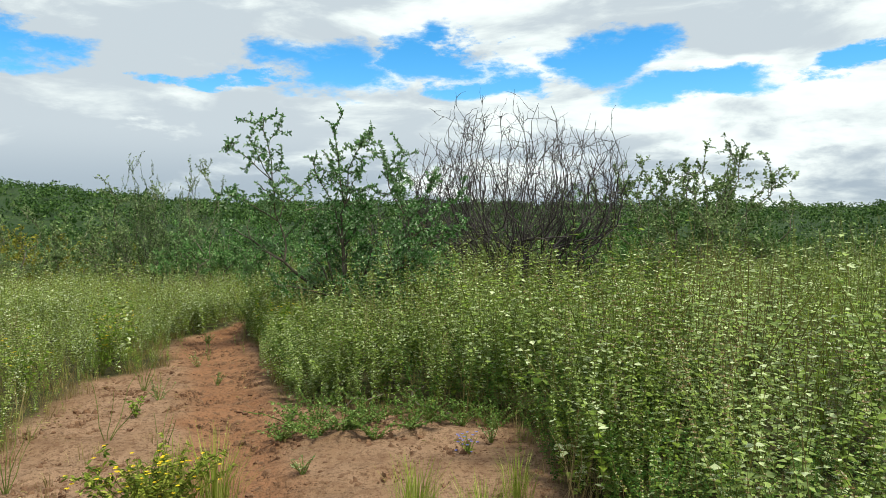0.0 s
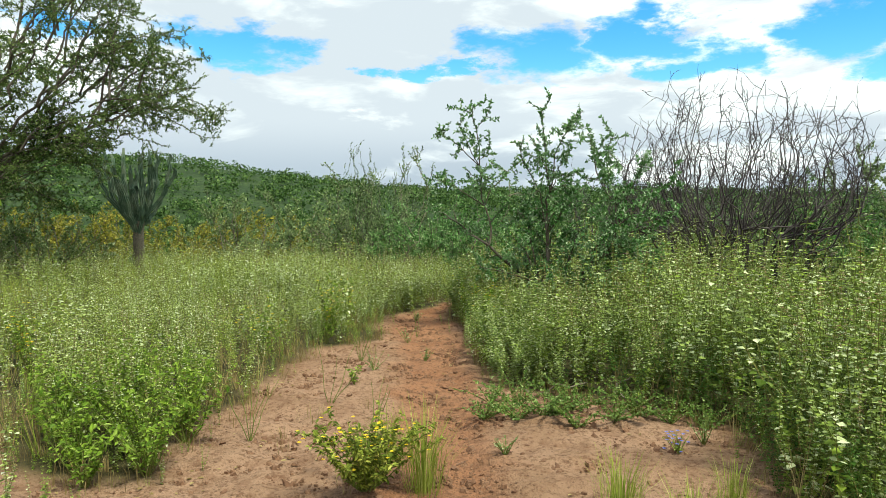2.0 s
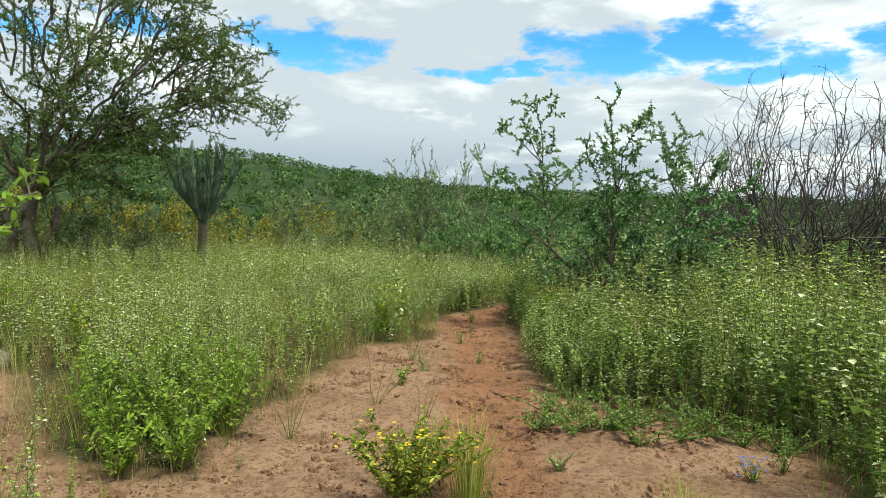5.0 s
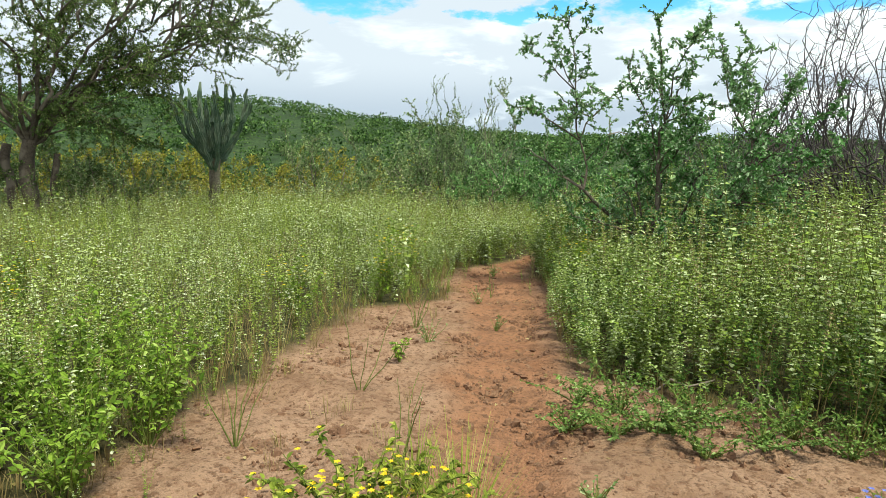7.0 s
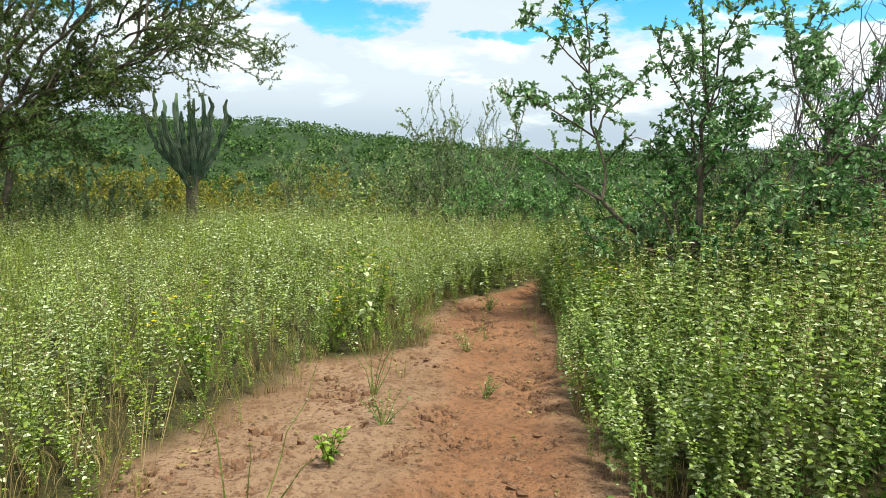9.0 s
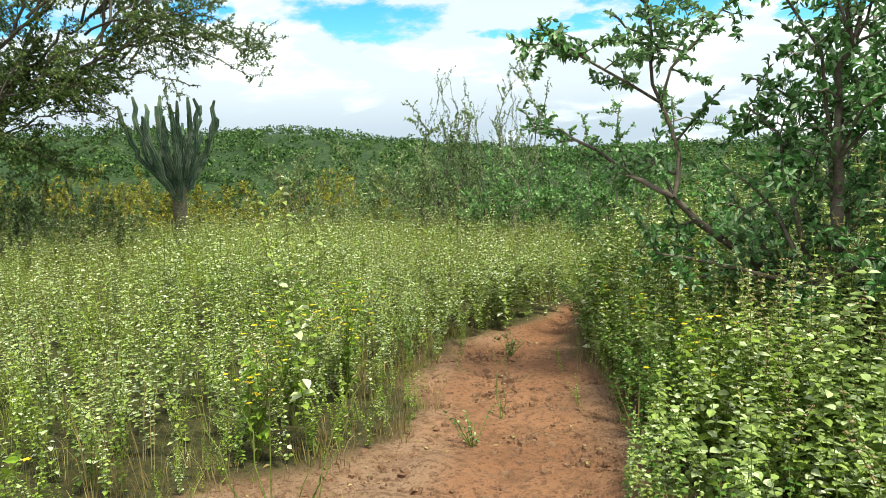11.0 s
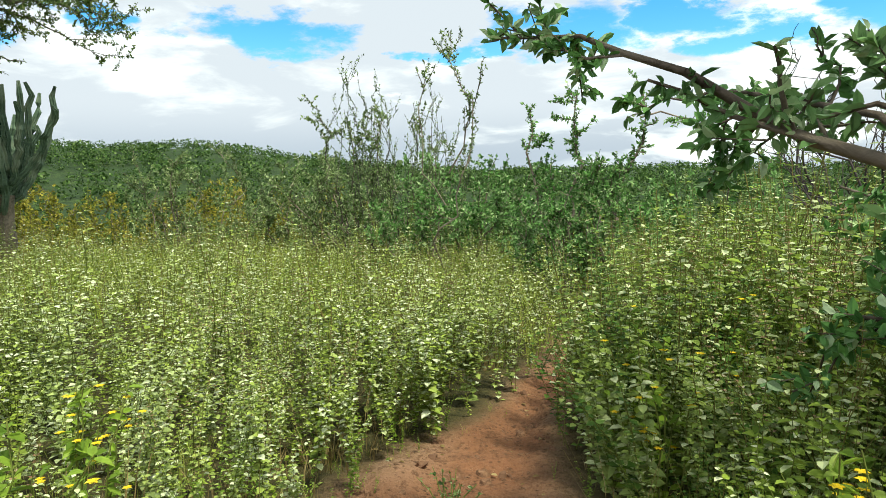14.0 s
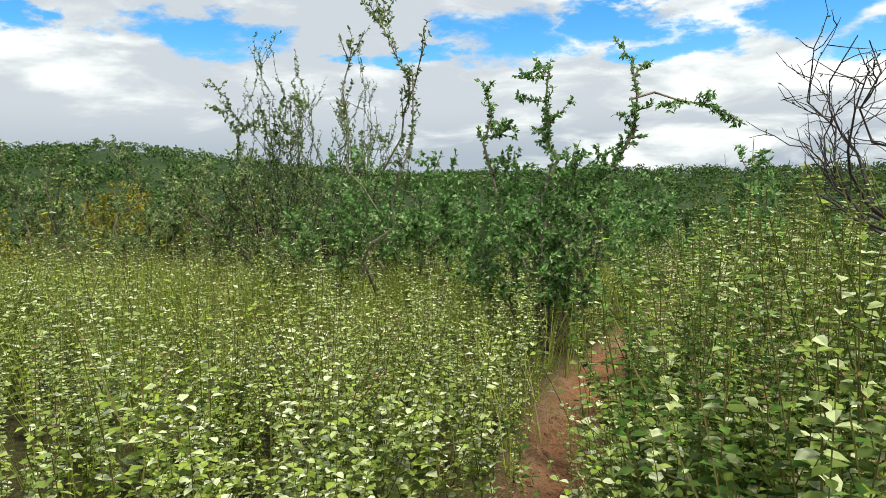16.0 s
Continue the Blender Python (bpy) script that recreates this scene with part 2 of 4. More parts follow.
DARK_BARK = rough_material("dark_bark", (0.045, 0.034, 0.026), (0.105, 0.085, 0.068), 30, 0.9, 0.6, (0.15, 0.125, 0.10), 3.0)
DEADWOOD = rough_material("dead_wood", (0.03, 0.024, 0.026), (0.065, 0.052, 0.055), 30, 0.85, 0.4, (0.085, 0.07, 0.072), 2.0)
CACTUS = rough_material("cactus_skin", (0.055, 0.095, 0.062), (0.11, 0.165, 0.11), 22, 0.55, 0.3, (0.16, 0.20, 0.14), 2.5)
CACTUS_OLD = rough_material("cactus_cork", (0.10, 0.085, 0.06), (0.20, 0.17, 0.13), 25, 0.9, 0.6)
STONE = rough_material("soil_clod", (0.10, 0.052, 0.032), (0.25, 0.14, 0.085), 60, 0.95, 0.5, (0.15, 0.08, 0.05), 5.0)
OLIVE = leaf_material("olive_leaf", (0.06, 0.095, 0.012), (0.23, 0.28, 0.04), (0.46, 0.46, 0.11), 0.25, 0.6, 0.25)
MEADOW = leaf_material("meadow_leaf", (0.09, 0.14, 0.015), (0.28, 0.38, 0.045), (0.52, 0.57, 0.18), 0.27, 0.55, 0.35)
CREEPER = leaf_material("creeping_herb_leaf", (0.05, 0.10, 0.018), (0.16, 0.26, 0.055), (0.38, 0.47, 0.20), 0.25, 0.5, 0.3)
ROCK = rough_material("grey_rock", (0.11, 0.10, 0.085), (0.21, 0.19, 0.165), 18, 0.9, 0.6, (0.17, 0.13, 0.10), 2.0)
# low herbs; the very dark leaf colour also paints shade at the weeds' base
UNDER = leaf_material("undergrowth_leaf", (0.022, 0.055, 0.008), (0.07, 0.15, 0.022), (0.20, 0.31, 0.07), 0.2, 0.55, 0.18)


# ---- the lie of the land ----
def hash2(i, j, k=0):
    h = (i * 374761393 + j * 668265263 + k * 974634529) & 0x7FFFFFFF
    h = ((h ^ (h >> 13)) * 1274126177) & 0x7FFFFFFF
    return ((h ^ (h >> 16)) & 0xFFFF) / 65535.0


def lattice(x, y, k=0):
    """Smooth noise of unit cells, 0 to 1, for arrays."""
    x, y = np.asarray(x, float), np.asarray(y, float)
    i, j = np.floor(x).astype(np.int64), np.floor(y).astype(np.int64)
    u, v = x - i, y - j
    u, v = u * u * (3 - 2 * u), v * v * (3 - 2 * v)
    a, b, c, d = hash2(i, j, k), hash2(i + 1, j, k), hash2(i, j + 1, k), hash2(i + 1, j + 1, k)
    return (a * (1 - u) + b * u) * (1 - v) + (c * (1 - u) + d * u) * v


def smooth(v, lo, hi):
    u = np.clip((np.asarray(v, float) - lo) / (hi - lo), 0, 1)
    return u * u * (3 - 2 * u)


def line_distance(x, y, pts):
    """Distance from places to a broken line, and how far along it the nearest place lies (in points)."""
    best, where = np.full(np.shape(x), 1e9), np.zeros(np.shape(x))
    for k in range(len(pts) - 1):
        (ax, ay), (bx, by) = pts[k][:2], pts[k + 1][:2]
        dx, dy = bx - ax, by - ay
        u = np.clip(((x - ax) * dx + (y - ay) * dy) / (dx * dx + dy * dy), 0, 1)
        d = np.hypot(x - ax - u * dx, y - ay - u * dy)
        where = np.where(d < best, k + u, where)
        best = np.minimum(best, d)
    return best, where


# the footpath: x, y, half width
PATH = [(0.3, -6.0, 0.5), (0.0, 0.0, 0.45), (-0.8, 2.6, 0.38), (-1.35, 4.2, 0.34), (-1.95, 6.0, 0.34), (-2.6, 7.9, 0.42), (-3.15, 9.1, 0.46), (-3.48, 9.8, 0.36), (-3.48, 10.4, 0.27), (-3.45, 10.85, 0.11), (-3.46, 11.3, 0.09), (-3.43, 11.9, 0.15), (-3.42, 12.8, 0.16), (-3.34, 14.2, 0.12), (-3.2, 15.2, 0.06), (-2.4, 19.0, 0.04)]
# the bare clearing round it
CLEARING = [(1.1, -3.0), (0.95, 2.0), (0.66, 3.7), (0.6, 5.05), (-0.2, 5.5), (-1.45, 5.85), (-1.75, 6.6), (-2.3, 8.0), (-2.7, 9.1), (-3.7, 9.7), (-3.6, 8.9), (-3.25, 7.9), (-3.6, 6.9), (-3.35, 5.7), (-3.15, 4.6), (-2.95, 3.8), (-2.6, 3.1), (-3.7, 2.85), (-4.3, 3.2), (-5.6, 4.1), (-6.4, 4.2), (-4.9, 3.05), (-4.2, 2.55), (-2.6, 2.5), (-2.1, 1.5), (-1.6, -3.0)]


def inside(x, y, poly):
    odd = np.zeros(np.shape(x), bool)
    for (ax, ay), (bx, by) in zip(poly, poly[1:] + poly[:1]):
        if ay != by:
            odd ^= ((ay > y) != (by > y)) & (x < (bx - ax) * (y - ay) / (by - ay) + ax)
    return odd


def edge_in(x, y):
    """Metres inside the bare ground (below 0: outside it)."""
    x, y = np.asarray(x, float), np.asarray(y, float)
    d, w = line_distance(x, y, PATH)
    half = np.interp(w, range(len(PATH)), [p[2] for p in PATH])
    e, _ = line_distance(x, y, CLEARING + CLEARING[:1])
    e = np.where(inside(x, y, CLEARING), e, -e)
    return np.maximum(half - d, e) + (0.06 + 0.16 * smooth(y, 11, 9.5)) * (lattice(x * 2.3, y * 2.3, 5) - 0.5)


def ground_z(x, y):
    x, y = np.asarray(x, float), np.asarray(y, float)
    s = 0.95 * y - 0.32 * x
    near = -0.045 * np.maximum(s, 0) - 0.06 * np.maximum(s - 20, 0)
    near = np.maximum(near, -9 + 0.02 * near)
    r, az = np.hypot(x, y), np.degrees(np.arctan2(-x, y))
    lift = np.interp(az, [-180, -60, -10, 5, 15, 25, 33, 38, 41, 45, 60, 100, 180], [-0.2, -0.35, -0.3, -0.15, 0.0, 0.6, 1.25, 2.0, 2.2, 2.0, 2.3, 1.2, -0.2])
    ridge = 1.5 + 330 * np.tan(np.radians(lift)) + 5 * (lattice(x / 60, y / 60, 7) - 0.5)
    k = smooth(r, 75, 330)
    z = near * (1 - k) + ridge * k
    small = (lattice(x * 1.3, y * 1.3, 1) - 0.5) * 0.05
    d, w = line_distance(x, y, PATH)
    half = np.interp(w, range(len(PATH)), [p[2] for p in PATH])
    tread = -0.035 * smooth(d, half * 1.1, half * 0.5) * smooth(r, 40, 20)
    return z + small + tread


def put_mesh(name, verts, quads, mats, index=None, flat=True):
    """A mesh of four-cornered faces from arrays."""
    me = bpy.data.meshes.new(name)
    quads = np.asarray(quads, np.int32)
    me.vertices.add(len(verts))
    me.vertices.foreach_set("co", np.asarray(verts, np.float32).ravel())
    me.loops.add(quads.size)
    me.loops.foreach_set("vertex_index", quads.ravel())
    me.polygons.add(len(quads))
    me.polygons.foreach_set("loop_start", np.arange(0, quads.size, 4, dtype=np.int32))
    me.polygons.foreach_set("loop_total", np.full(len(quads), 4, np.int32))
    if index is not None:
        me.polygons.foreach_set("material_index", np.asarray(index, np.int32))
    me.polygons.foreach_set("use_smooth", np.full(len(quads), not flat))
    for m in mats:
        me.materials.append(m)
    me.update()
    me.validate()
    return me


def part(name, me, parent, label=""):
    ob = new(name, me)
    ob.parent = parent
    if label:
        ob["label"] = label
    return ob


def spread(lo, hi, fine, outer, growth=1.16):
    mid = list(np.arange(lo, hi + fine / 2, fine))
    gap, a, b = fine, lo, hi
    left, right = [], []
    while b < outer:
        gap *= growth
        a, b = a - gap, b + gap
        left.append(a), right.append(b)
    return np.array(left[::-1] + mid + right)


def build_ground():
    xs, ys = spread(-4.8, 1.8, 0.06, 3000), spread(0.5, 14.5, 0.06, 3000)
    X, Y = np.meshgrid(xs, ys)
    E = edge_in(X, Y)
    near = smooth(np.hypot(X + 2, Y - 7), 14, 8)
    bare = smooth(E, -0.1, 0.15)
    Z = ground_z(X, Y)
    lumps = (lattice(X * 5, Y * 5, 2) - 0.5) * 0.045 + (lattice(X * 11, Y * 11, 3) - 0.5) * 0.034
    Z = Z + near * lumps * (0.5 + 0.5 * bare)
    ny, nx = X.shape
    q = (np.arange(ny - 1)[:, None] * nx + np.arange(nx - 1)).ravel()
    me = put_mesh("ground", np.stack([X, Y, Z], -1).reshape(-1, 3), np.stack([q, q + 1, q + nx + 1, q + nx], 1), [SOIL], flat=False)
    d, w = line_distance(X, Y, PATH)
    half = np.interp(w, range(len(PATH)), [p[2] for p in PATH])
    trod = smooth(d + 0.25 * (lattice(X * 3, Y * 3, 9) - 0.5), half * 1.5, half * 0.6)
    # the second mask carries litter and painted shade outside the bare ground
    for key, v in (("trodden", trod), ("litter_shade", smooth(E, 0.02, -0.25)), ("far", smooth(np.hypot(X + 2, Y - 7), 14, 30))):
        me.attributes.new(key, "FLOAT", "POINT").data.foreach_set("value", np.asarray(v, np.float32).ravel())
    tagged(new("ground", me), "reddish sandy soil sloping down to wooded hills", "ground", kind="structure")


build_ground()


# ---- growing things ----
def unit(v):
    v = np.asarray(v, float)
    return v / np.maximum(np.linalg.norm(v, axis=-1, keepdims=True), 1e-9)


LEAF_FINE = (np.array([(0, 0, 0), (0.5, 0.3, 0.09), (0.42, 0.68, 0.07), (0, 1, -0.12), (-0.42, 0.68, 0.07), (-0.5, 0.3, 0.09)]), np.array([(0, 1, 2, 3), (0, 3, 4, 5)]))
LEAF_PLAIN = (np.array([(0, 0, 0), (0.5, 0.45, 0.08), (0, 1, -0.06), (-0.5, 0.45, 0.08)]), np.array([(0, 1, 2, 3)]))


def leaves(P, D, N, L, wide, form):
    """Leaves at P along D, facing N, of lengths L."""
    T, Q = form
    P, D, L = np.asarray(P, float), unit(D), np.asarray(L, float)
    X = unit(np.cross(D, N))
    N = np.cross(X, D)
    V = P[:, None] + L[:, None, None] * (T[:, 0, None] * wide * X[:, None] + T[:, 1, None] * D[:, None] + T[:, 2, None] * N[:, None])
    return V.reshape(-1, 3), (np.arange(len(P))[:, None, None] * len(T) + Q).reshape(-1, 4)


def tube(pts, radii, sides=5, star=0.0):
    """A tapering tube along a bent line."""
    pts, radii = np.asarray(pts, float), np.asarray(radii, float)
    t = unit(np.gradient(pts, axis=0))
    ref = np.array([0.31, 0.87, 0.11]) if abs(t[0, 2]) > 0.7 else np.array([0.1, 0.2, 1.0])
    a = unit(np.cross(t, ref))
    b = np.cross(t, a)
    ang = np.arange(sides) * 2 * np.pi / sides
    k = 1 - star * (np.arange(sides) % 2)
    ring = pts[:, None] + (radii[:, None] * k)[..., None] * (np.cos(ang)[None, :, None] * a[:, None] + np.sin(ang)[None, :, None] * b[:, None])
    i, j = np.meshgrid(np.arange(len(pts) - 1), np.arange(sides), indexing="ij")
    n = (j + 1) % sides
    return ring.reshape(-1, 3), np.stack([i * sides + j, i * sides + n, (i + 1) * sides + n, (i + 1) * sides + j], -1).reshape(-1, 4)


class Heap:
    """Collects pieces into one mesh."""

    def __init__(self):
        self.v, self.q, self.m, self.n = [], [], [], 0

    def add(self, vq, mat=0):
        v, q = vq
        if len(v):
            self.v.append(v), self.q.append(q + self.n), self.m.append(np.full(len(q), mat))
            self.n += len(v)

    def arrays(self):
        return np.concatenate(self.v), np.concatenate(self.q), np.concatenate(self.m)

    def mesh(self, name, mats, flat=True):
        v, q, m = self.arrays()
        return put_mesh(name, v, q, mats, m, flat)


def bent(rng, a, b, n, wobble, bow=(0, 0, 0)):
    """A wandering line from a to b."""
    a, b = np.asarray(a, float), np.asarray(b, float)
    u = np.linspace(0, 1, n)[:, None]
    w = np.cumsum(rng.normal(0, 1, (n, 3)), 0)
    w = w - w[0] - u * (w[-1] - w[0])
    return a + (b - a) * u + w * wobble * np.linalg.norm(b - a) / n ** 0.5 + np.asarray(bow, float) * (4 * u * (1 - u))


def grow(rng, limbs, twig_len=0.5, twigs=6.0, sub=5.0, sub_len=0.22, rise=0.25, spread_out=0.9, start=0.25, wobble=0.12, leaf=0.03, leaf_wide=0.5, leaf_rate=60.0, fine=False, thin=0.006, levels=2, clear=None):
    """Limbs, given by their ends, with twigs and leaves upon them: heaps of limbs, twigs and leaves."""
    wood, fines, lines = [], Heap(), []
    for a, b, r0, r1, bow in limbs:
        n = max(5, int(np.linalg.norm(np.subtract(b, a)) * 5))
        p = bent(rng, a, b, n, wobble, bow)
        one = Heap()
        one.add(tube(p, np.linspace(r0, r1, n), 7 if r0 > 0.02 else 5))
        wood.append(one)
        lines.append((p, r1, 0))
    P, D = [], []
    while lines:
        p, r, level = lines.pop()
        seg = np.linalg.norm(np.diff(p, axis=0), axis=1)
        length = seg.sum()
        if level < levels:
            rate, ln = (twigs, twig_len) if level == 0 else (sub, sub_len)
            for _ in range(rng.poisson(rate * length * (1 - (start if level == 0 else 0.1)))):
                u = rng.uniform(start if level == 0 else 0.1, 1.0) * (len(p) - 1.001)
                i = int(u)
                at = p[i] + (p[i + 1] - p[i]) * (u - i)
                way = unit(p[i + 1] - p[i]) * 0.55 + unit(rng.normal(0, 1, 3)) * spread_out + np.array([0, 0, rise])
                size = ln * rng.uniform(0.45, 1.25) * (1.15 - 0.5 * u / len(p))
                q = bent(rng, at, at + unit(way) * size, 5 if level == 0 else 4, wobble * 1.4)
                if clear is not None and clear(q).any():
                    continue
                r0 = max(thin * 0.5, min(r * 1.2, thin * (1.6 if level == 0 else 0.8)))
                fines.add(tube(q, np.linspace(r0, r0 * 0.45, len(q)), 3))
                lines.append((q, r0 * 0.5, level + 1))
        if leaf_rate and (level > 0 or r < 0.02):
            k = rng.poisson(leaf_rate * length * (1.0 if level else 0.6))
            u = rng.uniform(0.12 if level else 0.45, 1, k) * (len(p) - 1.001)
            i = u.astype(int)
            P.append(p[i] + (p[i + 1] - p[i]) * (u - i)[:, None])
            D.append(unit(p[i + 1] - p[i]) * 0.5 + unit(rng.normal(0, 1, (k, 3))) * 0.9)
    crown = Heap()
    if P:
        P, D = np.concatenate(P), np.concatenate(D)
        if clear is not None:
            free = ~clear(P)
            P, D = P[free], D[free]
        k = len(P)
        crown.add(leaves(P, D, rng.normal(0, 0.7, (k, 3)) + (0, 0, 0.8), leaf * rng.uniform(0.6, 1.3, k), leaf_wide, LEAF_FINE if fine else LEAF_PLAIN))
    return wood, fines, crown


def plant_thing(name, x, y, heaps, wood_mat, leaf_mat, label, category, sink=0.03, group="", trunks=0):
    """A woody plant: trunks and limbs each a part, fine twigs and leaves as masses."""
    base = new(name)
    base.location = (x, y, float(ground_z(x, y)) - sink)
    tagged(base, label, category, group)
    wood, fines, crown = heaps
    for k, one in enumerate(wood):
        key = "trunk" if k < trunks else "limb"
        part(key, one.mesh(key, [wood_mat], False), base)
    if fines.v:
        tagged(part("twigwork", fines.mesh("twigwork", [wood_mat], False), base), kind="stuff")
    if crown.v:
        tagged(part("crown", crown.mesh("crown", [leaf_mat]), base), kind="stuff")
    return base


def fan(rng, count, height, width, r0, r1, base=0.12, lean=(0, 0), low=0.55, power=0.7):
    """Many limbs from one foot, spread like a vase."""
    out = []
    for k in range(count):
        a = 2 * math.pi * (k + rng.uniform(-0.3, 0.3)) / count
        reach = width * rng.uniform(0.15, 1.0) ** power
        top = height * rng.uniform(low, 1.0) * (1.05 - 0.45 * (reach / width) ** 2)
        foot = np.array([math.cos(a) * base * rng.uniform(0.2, 1), math.sin(a) * base * rng.uniform(0.2, 1), 0])
        tip = np.array([math.cos(a) * reach + lean[0], math.sin(a) * reach + lean[1], top])
        out.append((foot, tip, r0 * rng.uniform(0.7, 1.1), r1, (math.cos(a) * 0.12 * reach, math.sin(a) * 0.12 * reach, -0.05 * height)))
    return out


def build_spiny_tree():
    """The small spiny tree that leans over the path."""
    rng = np.random.default_rng(11)
    x, y = -1.42, 9.0
    z = float(ground_z(x, y))
    hub, hub_b = (0.0, 0.0, 0.72), (0.25, 0.1, 0.75)
    limbs = [((0, 0, 0), hub, 0.075, 0.06, (0.03, 0, 0)), ((0.2, 0.15, 0), hub_b, 0.05, 0.04, (0, 0, 0))]
    # forks of the left, middle and right stems
    fa, fl, fb, fc = (-0.7, -0.05, 1.22), (-1.2, 0.2, 1.5), (-0.8, 0.1, 1.75), (-0.88, 0.1, 2.3)
    ma, mb = (0.08, 0.0, 1.4), (0.12, -0.05, 1.95)
    ra, rb, rc = (0.7, -0.02, 1.05), (0.98, -0.05, 1.5), (0.8, 0.0, 2.0)
    forks = [(hub, fa, 0.027, 0.019, (-0.03, 0, -0.05)), (fa, fl, 0.018, 0.012, (0, 0, -0.04)), (fa, fb, 0.016, 0.012, (0.05, 0, 0)), (fb, fc, 0.011, 0.009, (-0.04, 0, 0)), (hub, ma, 0.036, 0.024, (0.05, 0, 0)), (ma, mb, 0.02, 0.014, (0, 0, 0)), (hub_b, ra, 0.034, 0.024, (0.03, 0, -0.08)), (ra, rb, 0.020, 0.014, (0.04, 0, -0.04)), (rb, rc, 0.013, 0.010, (0.06, 0, 0))]
    tips = (
        (fl, (-1.75, 0.5, 1.68), 0.011), (fc, (-0.95, 0.0, 3.12), 0.009), (fb, (-1.38, -0.2, 2.1), 0.010), (fc, (-1.42, -0.15, 2.75), 0.008), (fb, (-0.4, 0.4, 2.35), 0.009), (fc, (-1.2, 0.1, 2.9), 0.007), (fa, (-1.15, 0.7, 1.5), 0.011),
        (mb, (0.0, -0.1, 3.0), 0.012), (ma, (-0.3, -0.1, 2.6), 0.011), (mb, (0.48, -0.2, 2.85), 0.010), (ma, (0.25, 0.6, 2.2), 0.010), (mb, (-0.2, 0.2, 2.7), 0.009), (mb, (0.3, 0.1, 2.5), 0.008),
        (rc, (0.6, 0.0, 2.75), 0.009), (rc, (0.9, 0.1, 2.68), 0.009), (rb, (1.3, 0.1, 2.42), 0.012), (ra, (1.75, -0.2, 1.8), 0.016), (rb, (1.65, 0.2, 2.05), 0.010), (ra, (0.95, -0.7, 1.5), 0.012), (ra, (1.5, 0.3, 1.15), 0.014),
        (hub, (0.2, 1.2, 2.0), 0.02), (hub_b, (1.15, 0.9, 1.2), 0.018), (hub, (-0.7, 1.1, 1.2), 0.018), (hub, (0.3, -0.8, 1.05), 0.016), (hub, (-0.75, -0.35, 0.95), 0.02), (hub, (-0.85, 0.35, 0.9), 0.018), (hub_b, (0.75, 0.3, 1.7), 0.018),
        (hub, (0.3, 0.5, 1.5), 0.016), (hub, (-0.35, 0.1, 1.7), 0.018), (hub_b, (0.6, -0.4, 1.4), 0.016), (hub, (-0.45, -0.1, 1.4), 0.016), (hub_b, (1.2, -0.4, 1.0), 0.014), (ra, (1.3, 0.4, 1.6), 0.012), (ma, (0.45, 0.1, 1.9), 0.010), (ma, (-0.4, 0.4, 1.9), 0.010), (ma, (0.3, -0.5, 1.7), 0.010), (hub, (-0.6, 0.0, 0.75), 0.014), (hub_b, (0.9, 0.0, 0.8), 0.014), (rb, (1.3, -0.5, 1.9), 0.009),
    )
    limbs += forks + [(foot, tip, r, 0.0045, (0, 0, 0.05)) for foot, tip, r in tips]

    def on_the_walk(p):
        d, w = line_distance(p[:, 0] + x, p[:, 1] + y, WALK_LINE)
        return (d < 0.5) & (p[:, 2] + z < 1.02)

    heaps = grow(rng, limbs, twig_len=0.36, twigs=10.0, sub=9.0, sub_len=0.15, rise=0.06, spread_out=1.05, start=0.06, leaf=0.044, leaf_wide=0.5, leaf_rate=100, fine=True, thin=0.006, wobble=0.1, clear=on_the_walk)
    plant_thing("spiny_tree", x, y, heaps, DARK_BARK, SPINY_LEAF, "small spiny tree with dark green leaves beside footpath", "tree", trunks=2)


def vase(rng, count, height, width, r0, r1, base):
    """Limbs that sweep outwards low down, then rise and fork."""
    out = []
    for k in range(count):
        a = 2.4 * k + rng.uniform(-0.3, 0.3)
        reach = width * math.sqrt((k + 0.6) / count) * rng.uniform(0.8, 1.05)
        way = np.array([math.cos(a), math.sin(a), 0.0])
        foot = way * base * rng.uniform(0.1, 1)
        fork = way * reach * rng.uniform(0.5, 0.75) + (0, 0, height * rng.uniform(0.24, 0.4))
        r = r0 * rng.uniform(0.7, 1.1)
        out.append((foot, fork, r, r * 0.6, way * 0.08 * reach - (0, 0, 0.05 * height)))
        for j in range(3):
            turn = rng.normal(0, 0.55)
            side = np.array([math.cos(a + turn), math.sin(a + turn), 0.0])
            tip = side * reach * rng.uniform(0.75, 1.1) + (0, 0, height * rng.uniform(0.62, 1.0) * (1.05 - 0.3 * (reach / width) ** 2))
            out.append((fork, tip, r * 0.55, r1, side * 0.2 * reach - (0, 0, 0.03 * height)))
    return out


def build_bare_shrubs():
    for seed, x, y, count, h, w, rate, label in (
        (5, 1.5, 13.2, 34, 4.05, 2.45, 0.6, "leafless dark grey shrub with tangled arching branches"),
        (6, -0.3, 15.2, 8, 2.9, 1.8, 4.0, "nearly leafless grey shrub with arching thin branches"),
    ):
        rng = np.random.default_rng(seed)
        heaps = grow(rng, vase(rng, count, h, w, 0.032, 0.005, 0.25), twig_len=0.72, twigs=4.4, sub=3.4, sub_len=0.3, rise=0.25, spread_out=0.85, start=0.12, wobble=0.1, leaf=0.03, leaf_rate=rate, thin=0.0105)
        plant_thing("dead_shrub", x, y, heaps, DEADWOOD, GREY_LEAF, label, "shrub")


